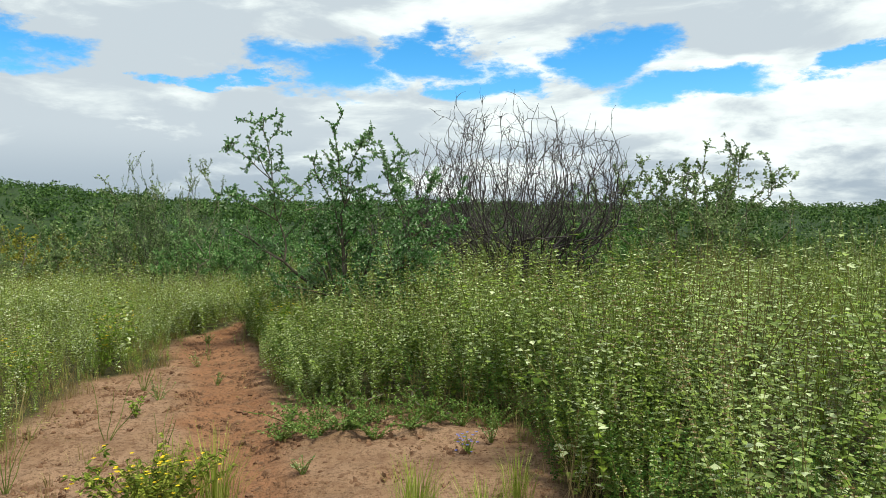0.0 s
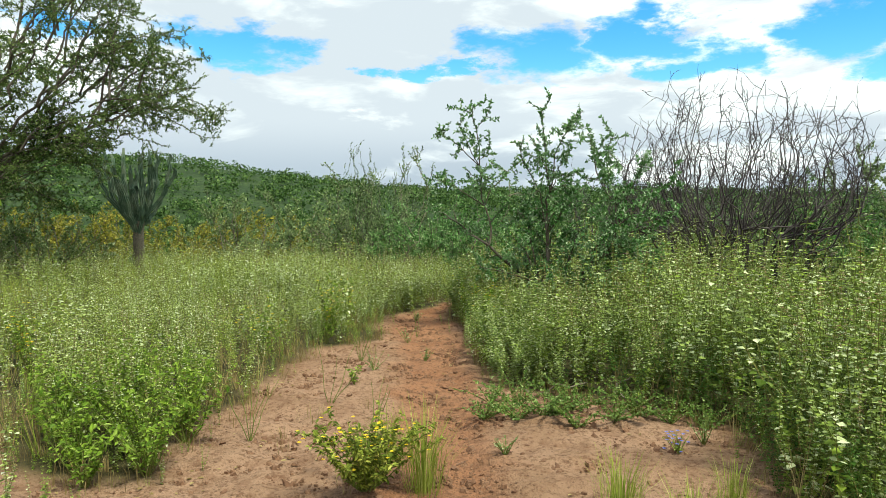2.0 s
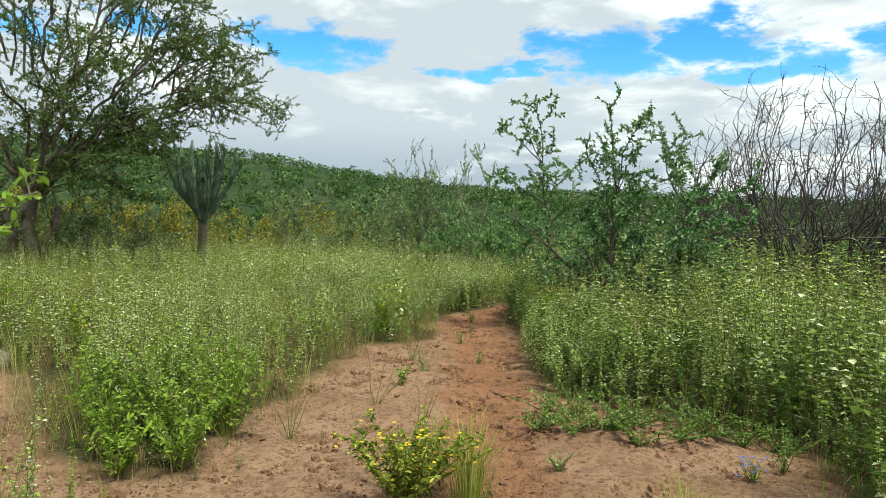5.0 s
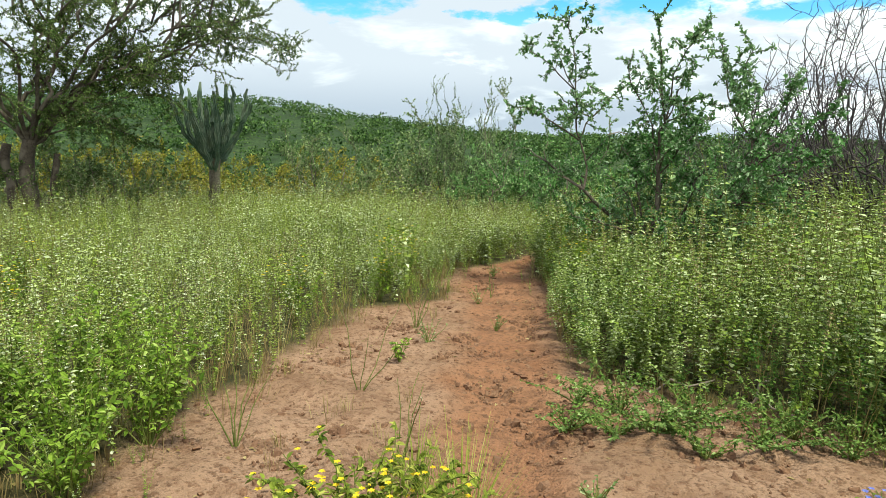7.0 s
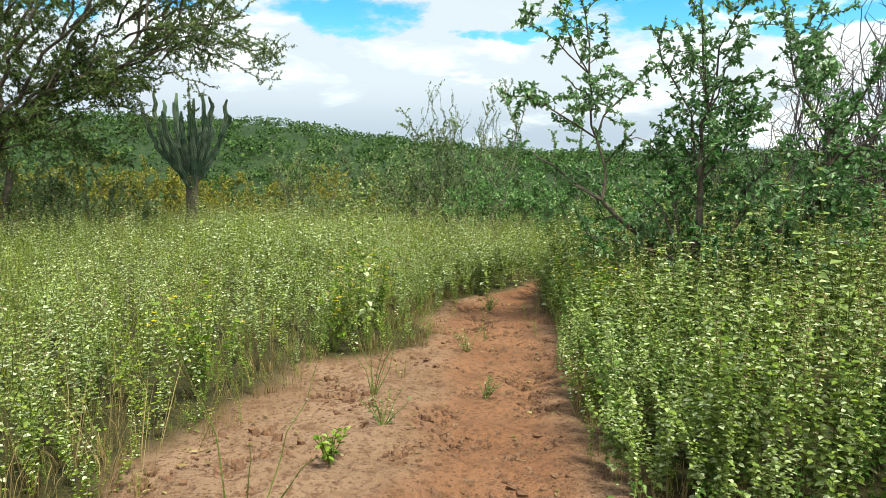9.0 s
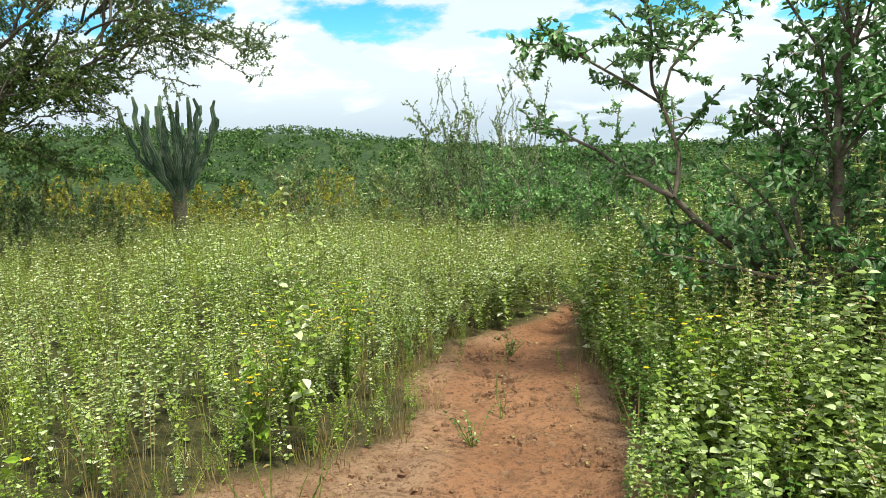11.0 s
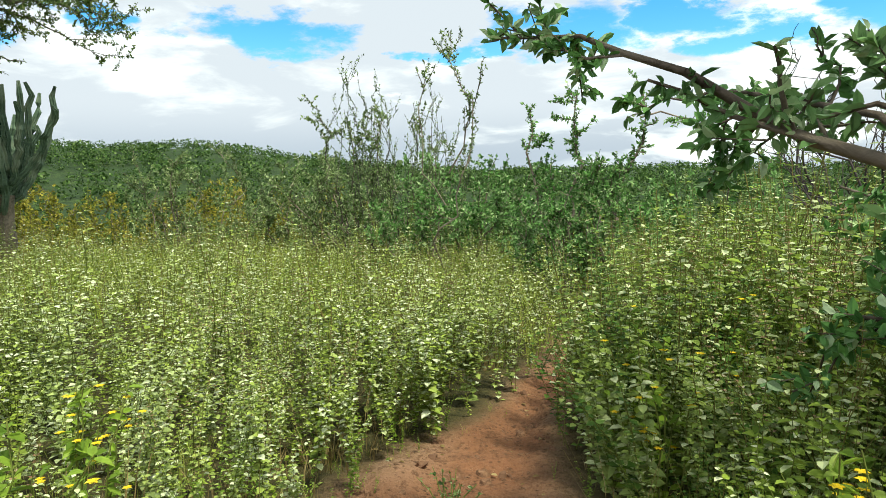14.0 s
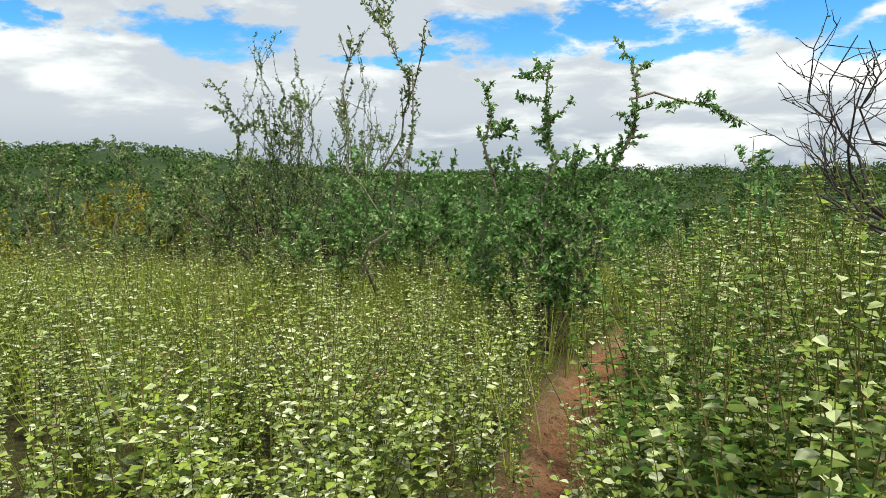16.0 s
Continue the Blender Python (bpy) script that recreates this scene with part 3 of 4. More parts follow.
def build_bushes():
    """The shrubs round the field, each its own growth."""
    for seed, x, y, count, h, w, leaf, rate, mat, label, low in (
        (21, 5.4, 15.2, 30, 3.75, 3.3, 0.05, 66, GREY_LEAF, "grey-green spreading shrub behind tall weeds", 0.4),
        (22, -8.4, 19.0, 26, 3.3, 2.4, 0.05, 70, GREY_LEAF, "dark grey-green shrub with thin bare tips", 0.35),
        (23, -5.9, 17.9, 24, 2.2, 1.9, 0.05, 90, BUSH_LEAF, "dense dark green shrub beside field", 0.35),
        (25, 10.5, 16.0, 16, 2.7, 1.8, 0.055, 80, GREY_LEAF, "grey-green shrub among tall weeds", 0.4),
        (26, -17.5, 25.0, 12, 3.8, 2.4, 0.08, 50, GREY_LEAF, "thin open shrub with grey-green leaves", 0.4),
        (27, 2.4, 18.0, 22, 2.7, 2.8, 0.06, 90, GREY_LEAF, "low grey-green shrub behind dead shrub", 0.4),
        (28, -2.0, 19.5, 20, 1.9, 2.2, 0.06, 85, BUSH_LEAF, "low dark green shrub beyond field", 0.4),
        (29, -0.6, 11.9, 16, 1.9, 1.3, 0.045, 100, BUSH_LEAF, "dark green shrub behind spiny tree", 0.4),
        (30, 3.2, 14.6, 16, 2.5, 1.4, 0.05, 90, BUSH_LEAF, "dark green shrub between grey shrubs", 0.4),
        (34, -12.7, 19.2, 14, 2.9, 1.5, 0.045, 70, GREY_LEAF, "small open grey-green shrub at far edge of field", 0.45),
        (32, -15.3, 14.0, 20, 2.1, 1.7, 0.05, 70, GREY_LEAF, "dark twiggy shrub at foot of acacia", 0.35),
        (33, -17.6, 13.2, 22, 2.6, 2.0, 0.05, 80, GREY_LEAF, "dense dark shrub behind acacia trunk", 0.35),
        (31, -12.3, 22.5, 18, 2.7, 2.0, 0.065, 70, GREY_LEAF, "open grey-green shrub beyond field", 0.4),
    ):
        rng = np.random.default_rng(seed)
        heaps = grow(rng, fan(rng, count, h, w, 0.03, 0.006, 0.3, low=low), twig_len=0.6, twigs=5.0, sub=3.6, sub_len=0.27, rise=0.3, start=0.38, leaf=leaf * 1.4, leaf_wide=0.55, leaf_rate=rate * 0.95, thin=0.007, wobble=0.14)
        plant_thing("shrub", x, y, heaps, BARK, mat, label, "shrub", group="shrubs round the field")
    # bare shoots that stand out of the grey shrub
    rng = np.random.default_rng(51)
    heaps = grow(rng, fan(rng, 48, 3.8, 1.7, 0.011, 0.003, 0.5, low=0.6, power=0.7), twig_len=0.5, twigs=3.2, sub=2.5, sub_len=0.25, rise=0.9, spread_out=0.5, start=0.35, leaf=0.04, leaf_rate=45, thin=0.005)
    plant_thing("shrub", -7.7, 18.6, heaps, DEADWOOD, GREY_LEAF, "shrub of thin grey shoots almost bare of leaves", "shrub")
    # young tree with a leaning, drooping branch
    rng = np.random.default_rng(24)
    limbs = [((0, 0, 0), (0.05, 0, 2.45), 0.03, 0.006, (0.05, 0, 0)), ((0, 0, 0.4), (-0.5, 0.1, 2.25), 0.025, 0.006, (-0.1, 0, 0)), ((0, 0, 0.2), (0.72, 0.3, 2.4), 0.03, 0.01, (0.15, 0, -0.2)), ((0.70, 0.3, 2.15), (1.65, 0.5, 1.92), 0.012, 0.005, (0, 0, 0.12))]
    limbs += fan(rng, 24, 1.85, 0.8, 0.018, 0.005, 0.1, low=0.55)
    heaps = grow(rng, limbs, twig_len=0.3, twigs=13, sub=9, sub_len=0.12, rise=0.3, start=0.5, leaf=0.046, leaf_wide=0.55, leaf_rate=120, thin=0.006)
    plant_thing("young_tree", -3.85, 15.0, heaps, BARK, BUSH_LEAF, "young dark green tree with one leaning drooping branch", "tree", trunks=1)
    # broad-leaved shrub beside the clearing, one branch reaching out
    rng = np.random.default_rng(71)
    limbs = [((0, 0, 0), (0.1, 0, 1.6), 0.03, 0.01, (0, 0, 0)), ((0.05, 0, 1.0), (0.75, 0.25, 1.56), 0.016, 0.005, (0, 0, 0.1)), ((0.05, 0, 0.9), (-0.7, 0.4, 1.7), 0.016, 0.005, (0, 0, 0)), ((0.05, 0, 0.8), (0.3, -0.8, 1.5), 0.016, 0.005, (0, 0, 0)), ((0.05, 0, 1.1), (0.5, 0.3, 1.4), 0.012, 0.005, (0, 0, 0))]
    heaps = grow(rng, limbs, twig_len=0.25, twigs=5, sub=4, sub_len=0.12, rise=0.2, leaf=0.07, leaf_wide=0.6, leaf_rate=34, fine=True, thin=0.005)
    plant_thing("shrub", -4.45, 2.75, heaps, BARK, LUSH, "broad-leaved green shrub with one outstretched branch", "shrub", trunks=1)
    # low rusty shrubs on the far edge of the field
    rng = np.random.default_rng(61)
    for k in range(13):
        az, r = radians(28 + 2.6 * k + rng.uniform(-1, 1)), rng.uniform(24, 31)
        x, y = -r * math.sin(az), r * math.cos(az)
        heaps = grow(rng, fan(rng, 14, rng.uniform(2.2, 2.9), rng.uniform(1.5, 2.3), 0.02, 0.006, 0.4, low=0.5), twig_len=0.5, twigs=6, sub=2.2, sub_len=0.3, leaf=0.10, leaf_rate=38, thin=0.006)
        plant_thing("rusty_shrub", x, y, heaps, BARK, RUSTY_LEAF, "low shrub with yellowish rusty leaves", "shrub", group="rusty shrubs beyond the field")
    # tall thin leafy shoot
    rng = np.random.default_rng(41)
    limbs = [((0, 0, 0), (0.15, 0, 3.3), 0.014, 0.004, (0.1, 0, 0)), ((0.05, 0, 1.2), (-0.35, 0.1, 2.9), 0.009, 0.005, (0, 0, 0)), ((0.1, 0, 1.6), (0.55, -0.1, 2.7), 0.012, 0.005, (0, 0, 0))]
    heaps = grow(rng, limbs, twig_len=0.45, twigs=6, sub=5, sub_len=0.16, rise=0.8, spread_out=0.6, leaf=0.045, leaf_rate=70, thin=0.005)
    plant_thing("sapling", -5.55, 15.4, heaps, BARK, GREY_LEAF, "tall slender sapling with sparse leaves", "tree")


def build_acacia():
    """A broad, layered acacia: limbs that arch out of a forked trunk and fork again towards their tips."""
    rng = np.random.default_rng(8)
    limbs = [((0, 0, 0), (0.1, 0.05, 1.9), 0.20, 0.15, (0.04, 0.05, 0)), ((-0.35, -0.1, 0), (-0.5, -0.1, 1.8), 0.13, 0.1, (0, 0, 0)), ((0.3, 0.2, 0), (0.5, 0.4, 1.6), 0.09, 0.07, (0, 0, 0))]
    crown_limbs = (
        ((4.25, 4.2, 4.15), 0.10, 1.2), ((3.5, 5.3, 4.4), 0.09, 1.1), ((4.2, 3.5, 4.95), 0.09, 0.9), ((2.6, 4.2, 5.8), 0.09, 0.7), ((3.9, 2.0, 6.0), 0.10, 0.7), ((2.3, 3.2, 7.0), 0.10, 0.4), ((2.9, 1.7, 7.4), 0.10, 0.3),
        ((1.4, 1.7, 8.3), 0.11, 0.0), ((0.5, 0.7, 8.9), 0.12, 0.0), ((-0.9, 0.4, 8.6), 0.11, 0.0), ((-2.6, -1.6, 7.2), 0.11, 0.5), ((-3.6, -3.2, 5.2), 0.11, 1.0), ((3.1, 3.7, 3.5), 0.07, 1.1), ((2.8, 1.6, 3.3), 0.06, 0.8),
        ((1.9, -2.2, 5.6), 0.09, 0.8), ((3.3, -0.4, 5.0), 0.09, 0.9), ((-0.6, -3.4, 5.2), 0.09, 0.8), ((-1.6, 3.6, 6.2), 0.09, 0.8), ((0.7, 2.3, 3.4), 0.06, 0.8), ((1.7, 0.8, 2.4), 0.05, 0.5), ((1.3, 2.0, 1.9), 0.05, 0.5), ((0.8, -1.4, 2.7), 0.05, 0.6), ((-1.2, -1.5, 2.4), 0.05, 0.5), ((2.4, 2.6, 2.6), 0.05, 0.8),
    )
    for tip, r, rise in crown_limbs:
        foot, tip = np.array((0.1, 0.05, 1.75)), np.array(tip)
        limbs.append((foot, tip, r * 0.48, 0.007, (0, 0, rise)))
        out = np.linalg.norm(tip - foot)
        for k in range(3):
            u = rng.uniform(0.4, 0.75)
            at = foot + (tip - foot) * u + np.array((0, 0, rise)) * 4 * u * (1 - u)
            end = at + unit(unit(tip - foot) + rng.normal(0, 0.45, 3) * (1, 1, 0.6)) * out * (1.02 - u) * rng.uniform(0.7, 1.0)
            limbs.append((at, end, r * 0.3, 0.006, (0, 0, 0.06 * out)))
    heaps = grow(rng, limbs, twig_len=0.85, twigs=4.6, sub=7.5, sub_len=0.34, rise=-0.1, spread_out=1.0, start=0.2, leaf=0.06, leaf_wide=0.5, leaf_rate=62, thin=0.007, wobble=0.06)
    plant_thing("acacia_tree", -15.4, 11.5, heaps, DARK_BARK, ACACIA_LEAF, "wide acacia tree with feathery leaves and forked trunk", "tree", sink=0.08, trunks=3)


def build_cactus():
    """A candelabra cactus: a short trunk and many ribbed arms that sweep out and up."""
    rng = np.random.default_rng(3)
    x, y = -14.2, 16.1
    base = tagged(new("candelabra_cactus"), "tall grey-green candelabra cactus with many ribbed arms", "cactus")
    base.location = (x, y, float(ground_z(x, y)) - 0.05)
    trunk = Heap()
    p = bent(rng, (0, 0, 0), (0.05, 0, 1.55), 8, 0.04)
    trunk.add(tube(p, np.linspace(0.17, 0.14, 8), 10))
    part("trunk", trunk.mesh("trunk", [CACTUS_OLD], False), base)
    for k in range(24):
        a = k * 2.399963
        reach = 1.25 * ((k + 1) / 24) ** 0.6 * rng.uniform(0.75, 1.1)
        top = 3.7 - 0.45 * (reach / 1.25) ** 2 + rng.uniform(-0.8, 0.15)
        foot = np.array([0.07 * math.cos(a), 0.07 * math.sin(a), rng.uniform(1.15, 1.6)])
        mid = np.array([reach * 0.86 * math.cos(a + 0.2), reach * 0.86 * math.sin(a + 0.2), foot[2] + 0.6 * reach + 0.3 * rng.uniform()])
        tip = np.array([reach * 1.0 * math.cos(a), reach * 1.0 * math.sin(a), top])
        u = np.linspace(0, 1, 15)[:, None]
        line = (1 - u) ** 2 * foot + 2 * u * (1 - u) * mid + u * u * tip + rng.normal(0, 0.02, (15, 3))
        r = 0.06 * np.concatenate([[0.6, 0.85], np.ones(11), [0.92, 0.5]]) * rng.uniform(0.85, 1.1)
        arm = Heap()
        arm.add(tube(line, r, 14, 0.36))
        part("arm", arm.mesh("arm", [CACTUS], True), base)


# ---- weeds, grass and herbs ----
def weed_form(rng, h, lod, leafy=1.0, big=1.0, whorls=False):
    """One upright weed with opposite pale leaves and brown whorls up its spike."""
    heap = Heap()
    stems = [(np.zeros(3), np.array([rng.normal(0, 0.07), rng.normal(0, 0.07), 1]) * h, 0.0)]
    for _ in range((3, 2, 1)[lod]):
        u = rng.uniform(0.12, 0.55)
        a = rng.uniform(0, 6.28)
        foot = stems[0][1] * u
        stems.append((foot, foot + np.array([math.cos(a) * 0.22, math.sin(a) * 0.22, 0]) * h * rng.uniform(0.6, 1.4) + (0, 0, h * (1 - u) * rng.uniform(0.6, 0.95)), u))
    P, D, L, C, CD = [], [], [], [], []
    for foot, tip, u0 in stems:
        p = bent(rng, foot, tip, (5, 3, 2)[lod], 0.05)
        heap.add(tube(p, np.linspace(0.0026, 0.0011, len(p)) * (1, 1.3, 1.5)[lod], 3), 1)
        ln = np.linalg.norm(tip - foot)
        gap = (0.033, 0.042, 0.054)[lod] / leafy
        for k in range(int(ln / gap)):
            v = (k + rng.uniform(0.2, 0.8)) * gap / ln
            if v > 1 or (u0 == 0 and v < 0.15 and rng.uniform() < 0.6):
                continue
            w = v * (len(p) - 1.001)
            at = p[int(w)] + (p[int(w) + 1] - p[int(w)]) * (w - int(w))
            a = k * 1.571 + rng.uniform(-0.5, 0.5)
            size = (0.054, 0.057, 0.064)[lod] * big * (1.1 - (0.62, 0.66, 0.78)[lod] * (u0 + (1 - u0) * v) ** 1.5) * rng.uniform(0.65, 1.25)
            for s in (0, math.pi):
                d = np.array([math.cos(a + s), math.sin(a + s), rng.uniform(-0.28, 0.3)])
                P.append(at), D.append(d), L.append(size)
            if v > 0.55 and whorls:
                for s in range(3):
                    C.append(at), CD.append((math.cos(a + s * 2.1), math.sin(a + s * 2.1), 0.5))
    P, D, L = np.array(P), np.array(D), np.array(L)
    heap.add(leaves(P, D, rng.normal(0, 0.2, P.shape) + (0, 0, 1), L, 0.72, LEAF_FINE if lod < 1 else LEAF_PLAIN), 0)
    if C:
        heap.add(leaves(np.array(C), np.array(CD), np.tile((0, 0, 1.0), (len(C), 1)), np.full(len(C), 0.014), 0.8, LEAF_PLAIN), 2)
    return heap


def tuft_form(rng, h, blades, wide, foot_spread=0.04):
    """A tuft of bent grass blades."""
    heap = Heap()
    for _ in range(blades):
        a, out = rng.uniform(0, 6.28), rng.uniform(0.1, 0.45) * h
        way = np.array([math.cos(a), math.sin(a), 0])
        side = np.array([-math.sin(a), math.cos(a), 0])
        foot = way * rng.uniform(0, foot_spread)
        hh = h * rng.uniform(0.55, 1.1)
        mid, tip = foot + way * out * 0.35 + (0, 0, hh * 0.65), foot + way * out + (0, 0, hh)
        v = np.array([foot - side * wide, foot + side * wide, mid + side * wide * 0.8, mid - side * wide * 0.8, tip + side * wide * 0.2, tip - side * wide * 0.2])
        heap.add((v, np.array([(0, 1, 2, 3), (3, 2, 4, 5)])), 0)
    return heap


def sow(name, forms, x, y, size, mats, label, category, rng, tilt=0.1):
    """Many plants as one mass: each place takes one of the forms, turned and scaled."""
    z = ground_z(x, y)
    which = rng.integers(0, len(forms), len(x))
    V, Q, M, n = [], [], [], 0
    for k, f in enumerate(forms):
        v, q, m = f
        i = np.flatnonzero(which == k)
        if not len(i):
            continue
        a = rng.uniform(0, 2 * np.pi, len(i))
        c, s = np.cos(a)[:, None], np.sin(a)[:, None]
        px, py, pz = (v[:, j][None] * size[i][:, None] for j in range(3))
        lx, ly = rng.normal(0, tilt, len(i))[:, None], rng.normal(0, tilt, len(i))[:, None]
        w = np.stack([c * px - s * py + lx * pz + x[i][:, None], s * px + c * py + ly * pz + y[i][:, None], pz + z[i][:, None] - 0.01], -1)
        V.append(w.reshape(-1, 3))
        Q.append((np.arange(len(i))[:, None, None] * len(v) + q[None] + n).reshape(-1, 4))
        M.append(np.tile(m, len(i)))
        n += len(i) * len(v)
    me = put_mesh(name, np.concatenate(V), np.concatenate(Q), mats, np.concatenate(M))
    return tagged(new(name, me), label, category, kind="stuff")


WALK_LINE = [(0.0, 0.0), (-0.4, 1.5), (-0.87, 3.2), (-2.1, 6.3), (-2.75, 7.9), (-3.2, 9.4), (-3.3, 9.75)]


def weed_height(x, y):
    """How tall the weeds stand: tall right of the path, lower over the field."""
    px = np.interp(y, [p[1] for p in PATH], [p[0] for p in PATH])
    far_on = smooth(y, 9.0, 11.0)
    right = smooth(x - px, 0.5 - 0.3 * far_on, 3.0 - 2.0 * far_on)
    tall = 0.77 + 0.10 * far_on * (1 - right) + 0.45 * right * smooth(y, 22, 15)
    return tall * (1 + 0.18 * right * smooth(y, 12, 16)) * (0.8 + 0.4 * lattice(x * 0.7, y * 0.7, 21))


def scatter(rng, x0, x1, y0, y1, per_m2):
    n = int((x1 - x0) * (y1 - y0) * per_m2)
    return rng.uniform(x0, x1, n), rng.uniform(y0, y1, n)


def in_sight(x, y):
    """The open side of the place, ahead of the walk."""
    return (x < 0.72 * y + 1.6) & (x > -1.6 * y - 2.0)


def border_places(rng):
    """Places and sizes for seedlings: thick on the border, thin on the bare soil."""
    x, y = scatter(rng, -5, 1.5, 0.5, 11, 28)
    px = np.interp(y, [p[1] for p in PATH], [p[0] for p in PATH])
    e, (d, _) = edge_in(x, y), line_distance(x, y, PATH)
    keep = (e > -0.5) & (e < 0.5) & (d > 0.28) & (rng.uniform(0, 1, len(x)) < smooth(e, 0.5, -0.2) ** 2 * np.where(x < px, 0.8, 0.3))
    x, y = x[keep], y[keep]
    return x, y, rng.uniform(0.07, 0.3, len(x)) * (1 + 0.6 * smooth(edge_in(x, y), 0.1, -0.4))


def build_field():
    rng = np.random.default_rng(77)
    forms = [[weed_form(rng, rng.uniform(0.85, 1.1), lod, 1.0, (0.72 + 0.05 * k) if lod == 0 else 1.0).arrays() for k in range(12)] for lod in range(3)]
    for lod, (d0, d1, rate) in enumerate(((0, 1.4, 44), (1.4, 4.4, 26), (4.4, 20, 16))):
        x, y = scatter(rng, -22, 17, -4, 29, rate)
        d, _ = line_distance(x, y, WALK_LINE)
        keep = ((d >= d0) | (~in_sight(x, y) & (lod == 2))) & (d < d1) & (edge_in(x, y) < np.where(y > 11.6, -0.12, -0.04)) & (d > 0.45)
        thick = np.where(in_sight(x, y), 0.55 + 0.6 * lattice(x * 0.9, y * 0.9, 31), 0.0 if lod < 2 else 0.4)
        keep &= rng.uniform(0, 1, len(x)) < thick * np.interp(d, [0, 12, 16, 20], [1, 1, 0.7, 0.3])
        px = np.interp(y, [p[1] for p in PATH], [p[0] for p in PATH])
        keep &= rng.uniform(0, 1, len(x)) < np.where((x < px) & (y < 9.2), 0.12 + 0.88 * smooth(-edge_in(x, y), 0.1, 1.0), 1.0)
        keep &= rng.uniform(0, 1, len(x)) < np.where((lod < 2) | ((y > 10.5) & (y < 20) & (x > -9) & (x < 1)), 1.0, 0.7)
        x, y, px = x[keep], y[keep], px[keep]
        border = smooth(-edge_in(x, y), 0.0, np.where((x < px) & (y < 9), 1.0, 0.4))
        base = np.where((x < px) & (y < 9), 0.42, 0.72)
        h = weed_height(x, y) * np.where(rng.uniform(0, 1, len(x)) < 0.03, (1.1, 1.36, 1.36)[lod], rng.uniform(0.6, 1.12, len(x))) * (base + (1 - base) * np.maximum(border, smooth(y, 9.2, 10.0)))
        h = np.minimum(h, np.interp(line_distance(x, y, WALK_LINE)[0], [0.45, 2.2], [0.85, 1.7]))
        right = (x > px + 0.1 + rng.normal(0, 0.25, len(x))) & (y < 14.5 + rng.normal(0, 0.5, len(x)))
        for side, leaf in ((right, GREEN_WEED), (~right, WEED)):
            words = ("tall green leafy weeds beside footpath" if lod < 2 else "stand of tall green leafy weeds") if leaf is GREEN_WEED else ("dense pale green leafy weeds beside footpath" if lod == 0 else "field of pale green leafy weeds")
            sow("weeds", forms[lod], x[side], y[side], h[side], [leaf, STEM, CALYX], words, "weeds", rng)
    tufts = [tuft_form(rng, 0.5, 9, 0.0024, 0.08).arrays() for _ in range(6)]
    x, y = scatter(rng, -18, 14, -2, 24, 16)
    d, _ = line_distance(x, y, WALK_LINE)
    keep = (edge_in(x, y) < 0.0) & (d > 2.2) & in_sight(x, y) & (rng.uniform(0, 1, len(x)) < 0.04 + 0.5 * smooth(lattice(x * 0.5, y * 0.5, 41), 0.5, 0.7) + 0.75 * smooth(y + 0.25 * x, 9.5, 13.0) * (x < -3.0))
    x, y = x[keep], y[keep]
    sow("grass", tufts, x, y, rng.uniform(0.6, 1.02, len(x)) * weed_height(x, y) / 0.7, [GRASS], "tall yellow-green grass between weeds", "grass", rng)
    side = [tuft_form(rng, 0.34, 12, 0.002, 0.08).arrays() for _ in range(5)]
    x, y = scatter(rng, -5.5, 1.5, 0, 11, 30)
    px = np.interp(y, [p[1] for p in PATH], [p[0] for p in PATH])
    e = edge_in(x, y)
    keep = (e < 0.03) & (e > -2.6) & (x < px) & (rng.uniform(0, 1, len(x)) < 0.85)
    x, y = x[keep], y[keep]
    sow("border_grass", side, x, y, rng.uniform(0.25, 0.75, len(x)) * (0.35 + 0.65 * smooth(-edge_in(x, y), 0.0, 0.8)), [GRASS], "thin yellow-green grass along the clearing", "grass", rng)
    # dark low herbs right of the path, their colour deepening the base shade
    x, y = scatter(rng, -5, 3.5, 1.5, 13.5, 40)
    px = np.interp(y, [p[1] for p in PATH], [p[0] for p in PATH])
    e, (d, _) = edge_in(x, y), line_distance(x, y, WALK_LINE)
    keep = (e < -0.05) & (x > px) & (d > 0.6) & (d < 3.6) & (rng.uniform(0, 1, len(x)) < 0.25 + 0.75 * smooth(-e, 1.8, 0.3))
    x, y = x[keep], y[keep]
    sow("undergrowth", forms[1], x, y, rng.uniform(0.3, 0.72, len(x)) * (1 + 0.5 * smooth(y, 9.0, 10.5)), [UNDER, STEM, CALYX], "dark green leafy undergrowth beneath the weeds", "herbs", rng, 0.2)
    x, y = scatter(rng, -16, 4, 2.2, 19, 13)
    px = np.interp(y, [p[1] for p in PATH], [p[0] for p in PATH])
    e, (d, _) = edge_in(x, y), line_distance(x, y, WALK_LINE)
    keep = (e < 0.0) & ((x < px) | (y > 11.5)) & (d > 0.7) & (d < 12) & in_sight(x, y)
    x, y, e = x[keep], y[keep], e[keep]
    sow("undergrowth", forms[2], x, y, rng.uniform(0.3, 0.72, len(x)) * (0.45 + 0.55 * smooth(-e, 0.0, 0.8)), [MEADOW, STEM, CALYX], "yellow-green leafy undergrowth between the weeds", "herbs", rng, 0.2)
    stalks = [tuft_form(rng, 0.55, 7, 0.0022, 0.1).arrays() for _ in range(5)]
    x, y = scatter(rng, -6.5, 1.5, 1.5, 12, 24)
    e = edge_in(x, y)
    keep = (e < np.where(x < -3.6, 0.6, 0.06)) & (e > -0.9) & (line_distance(x, y, PATH)[0] > 0.4) & (rng.uniform(0, 1, len(x)) < 0.2 + 0.8 * smooth(lattice(x * 1.3, y * 1.3, 71), 0.4, 0.65))
    x, y = x[keep], y[keep]
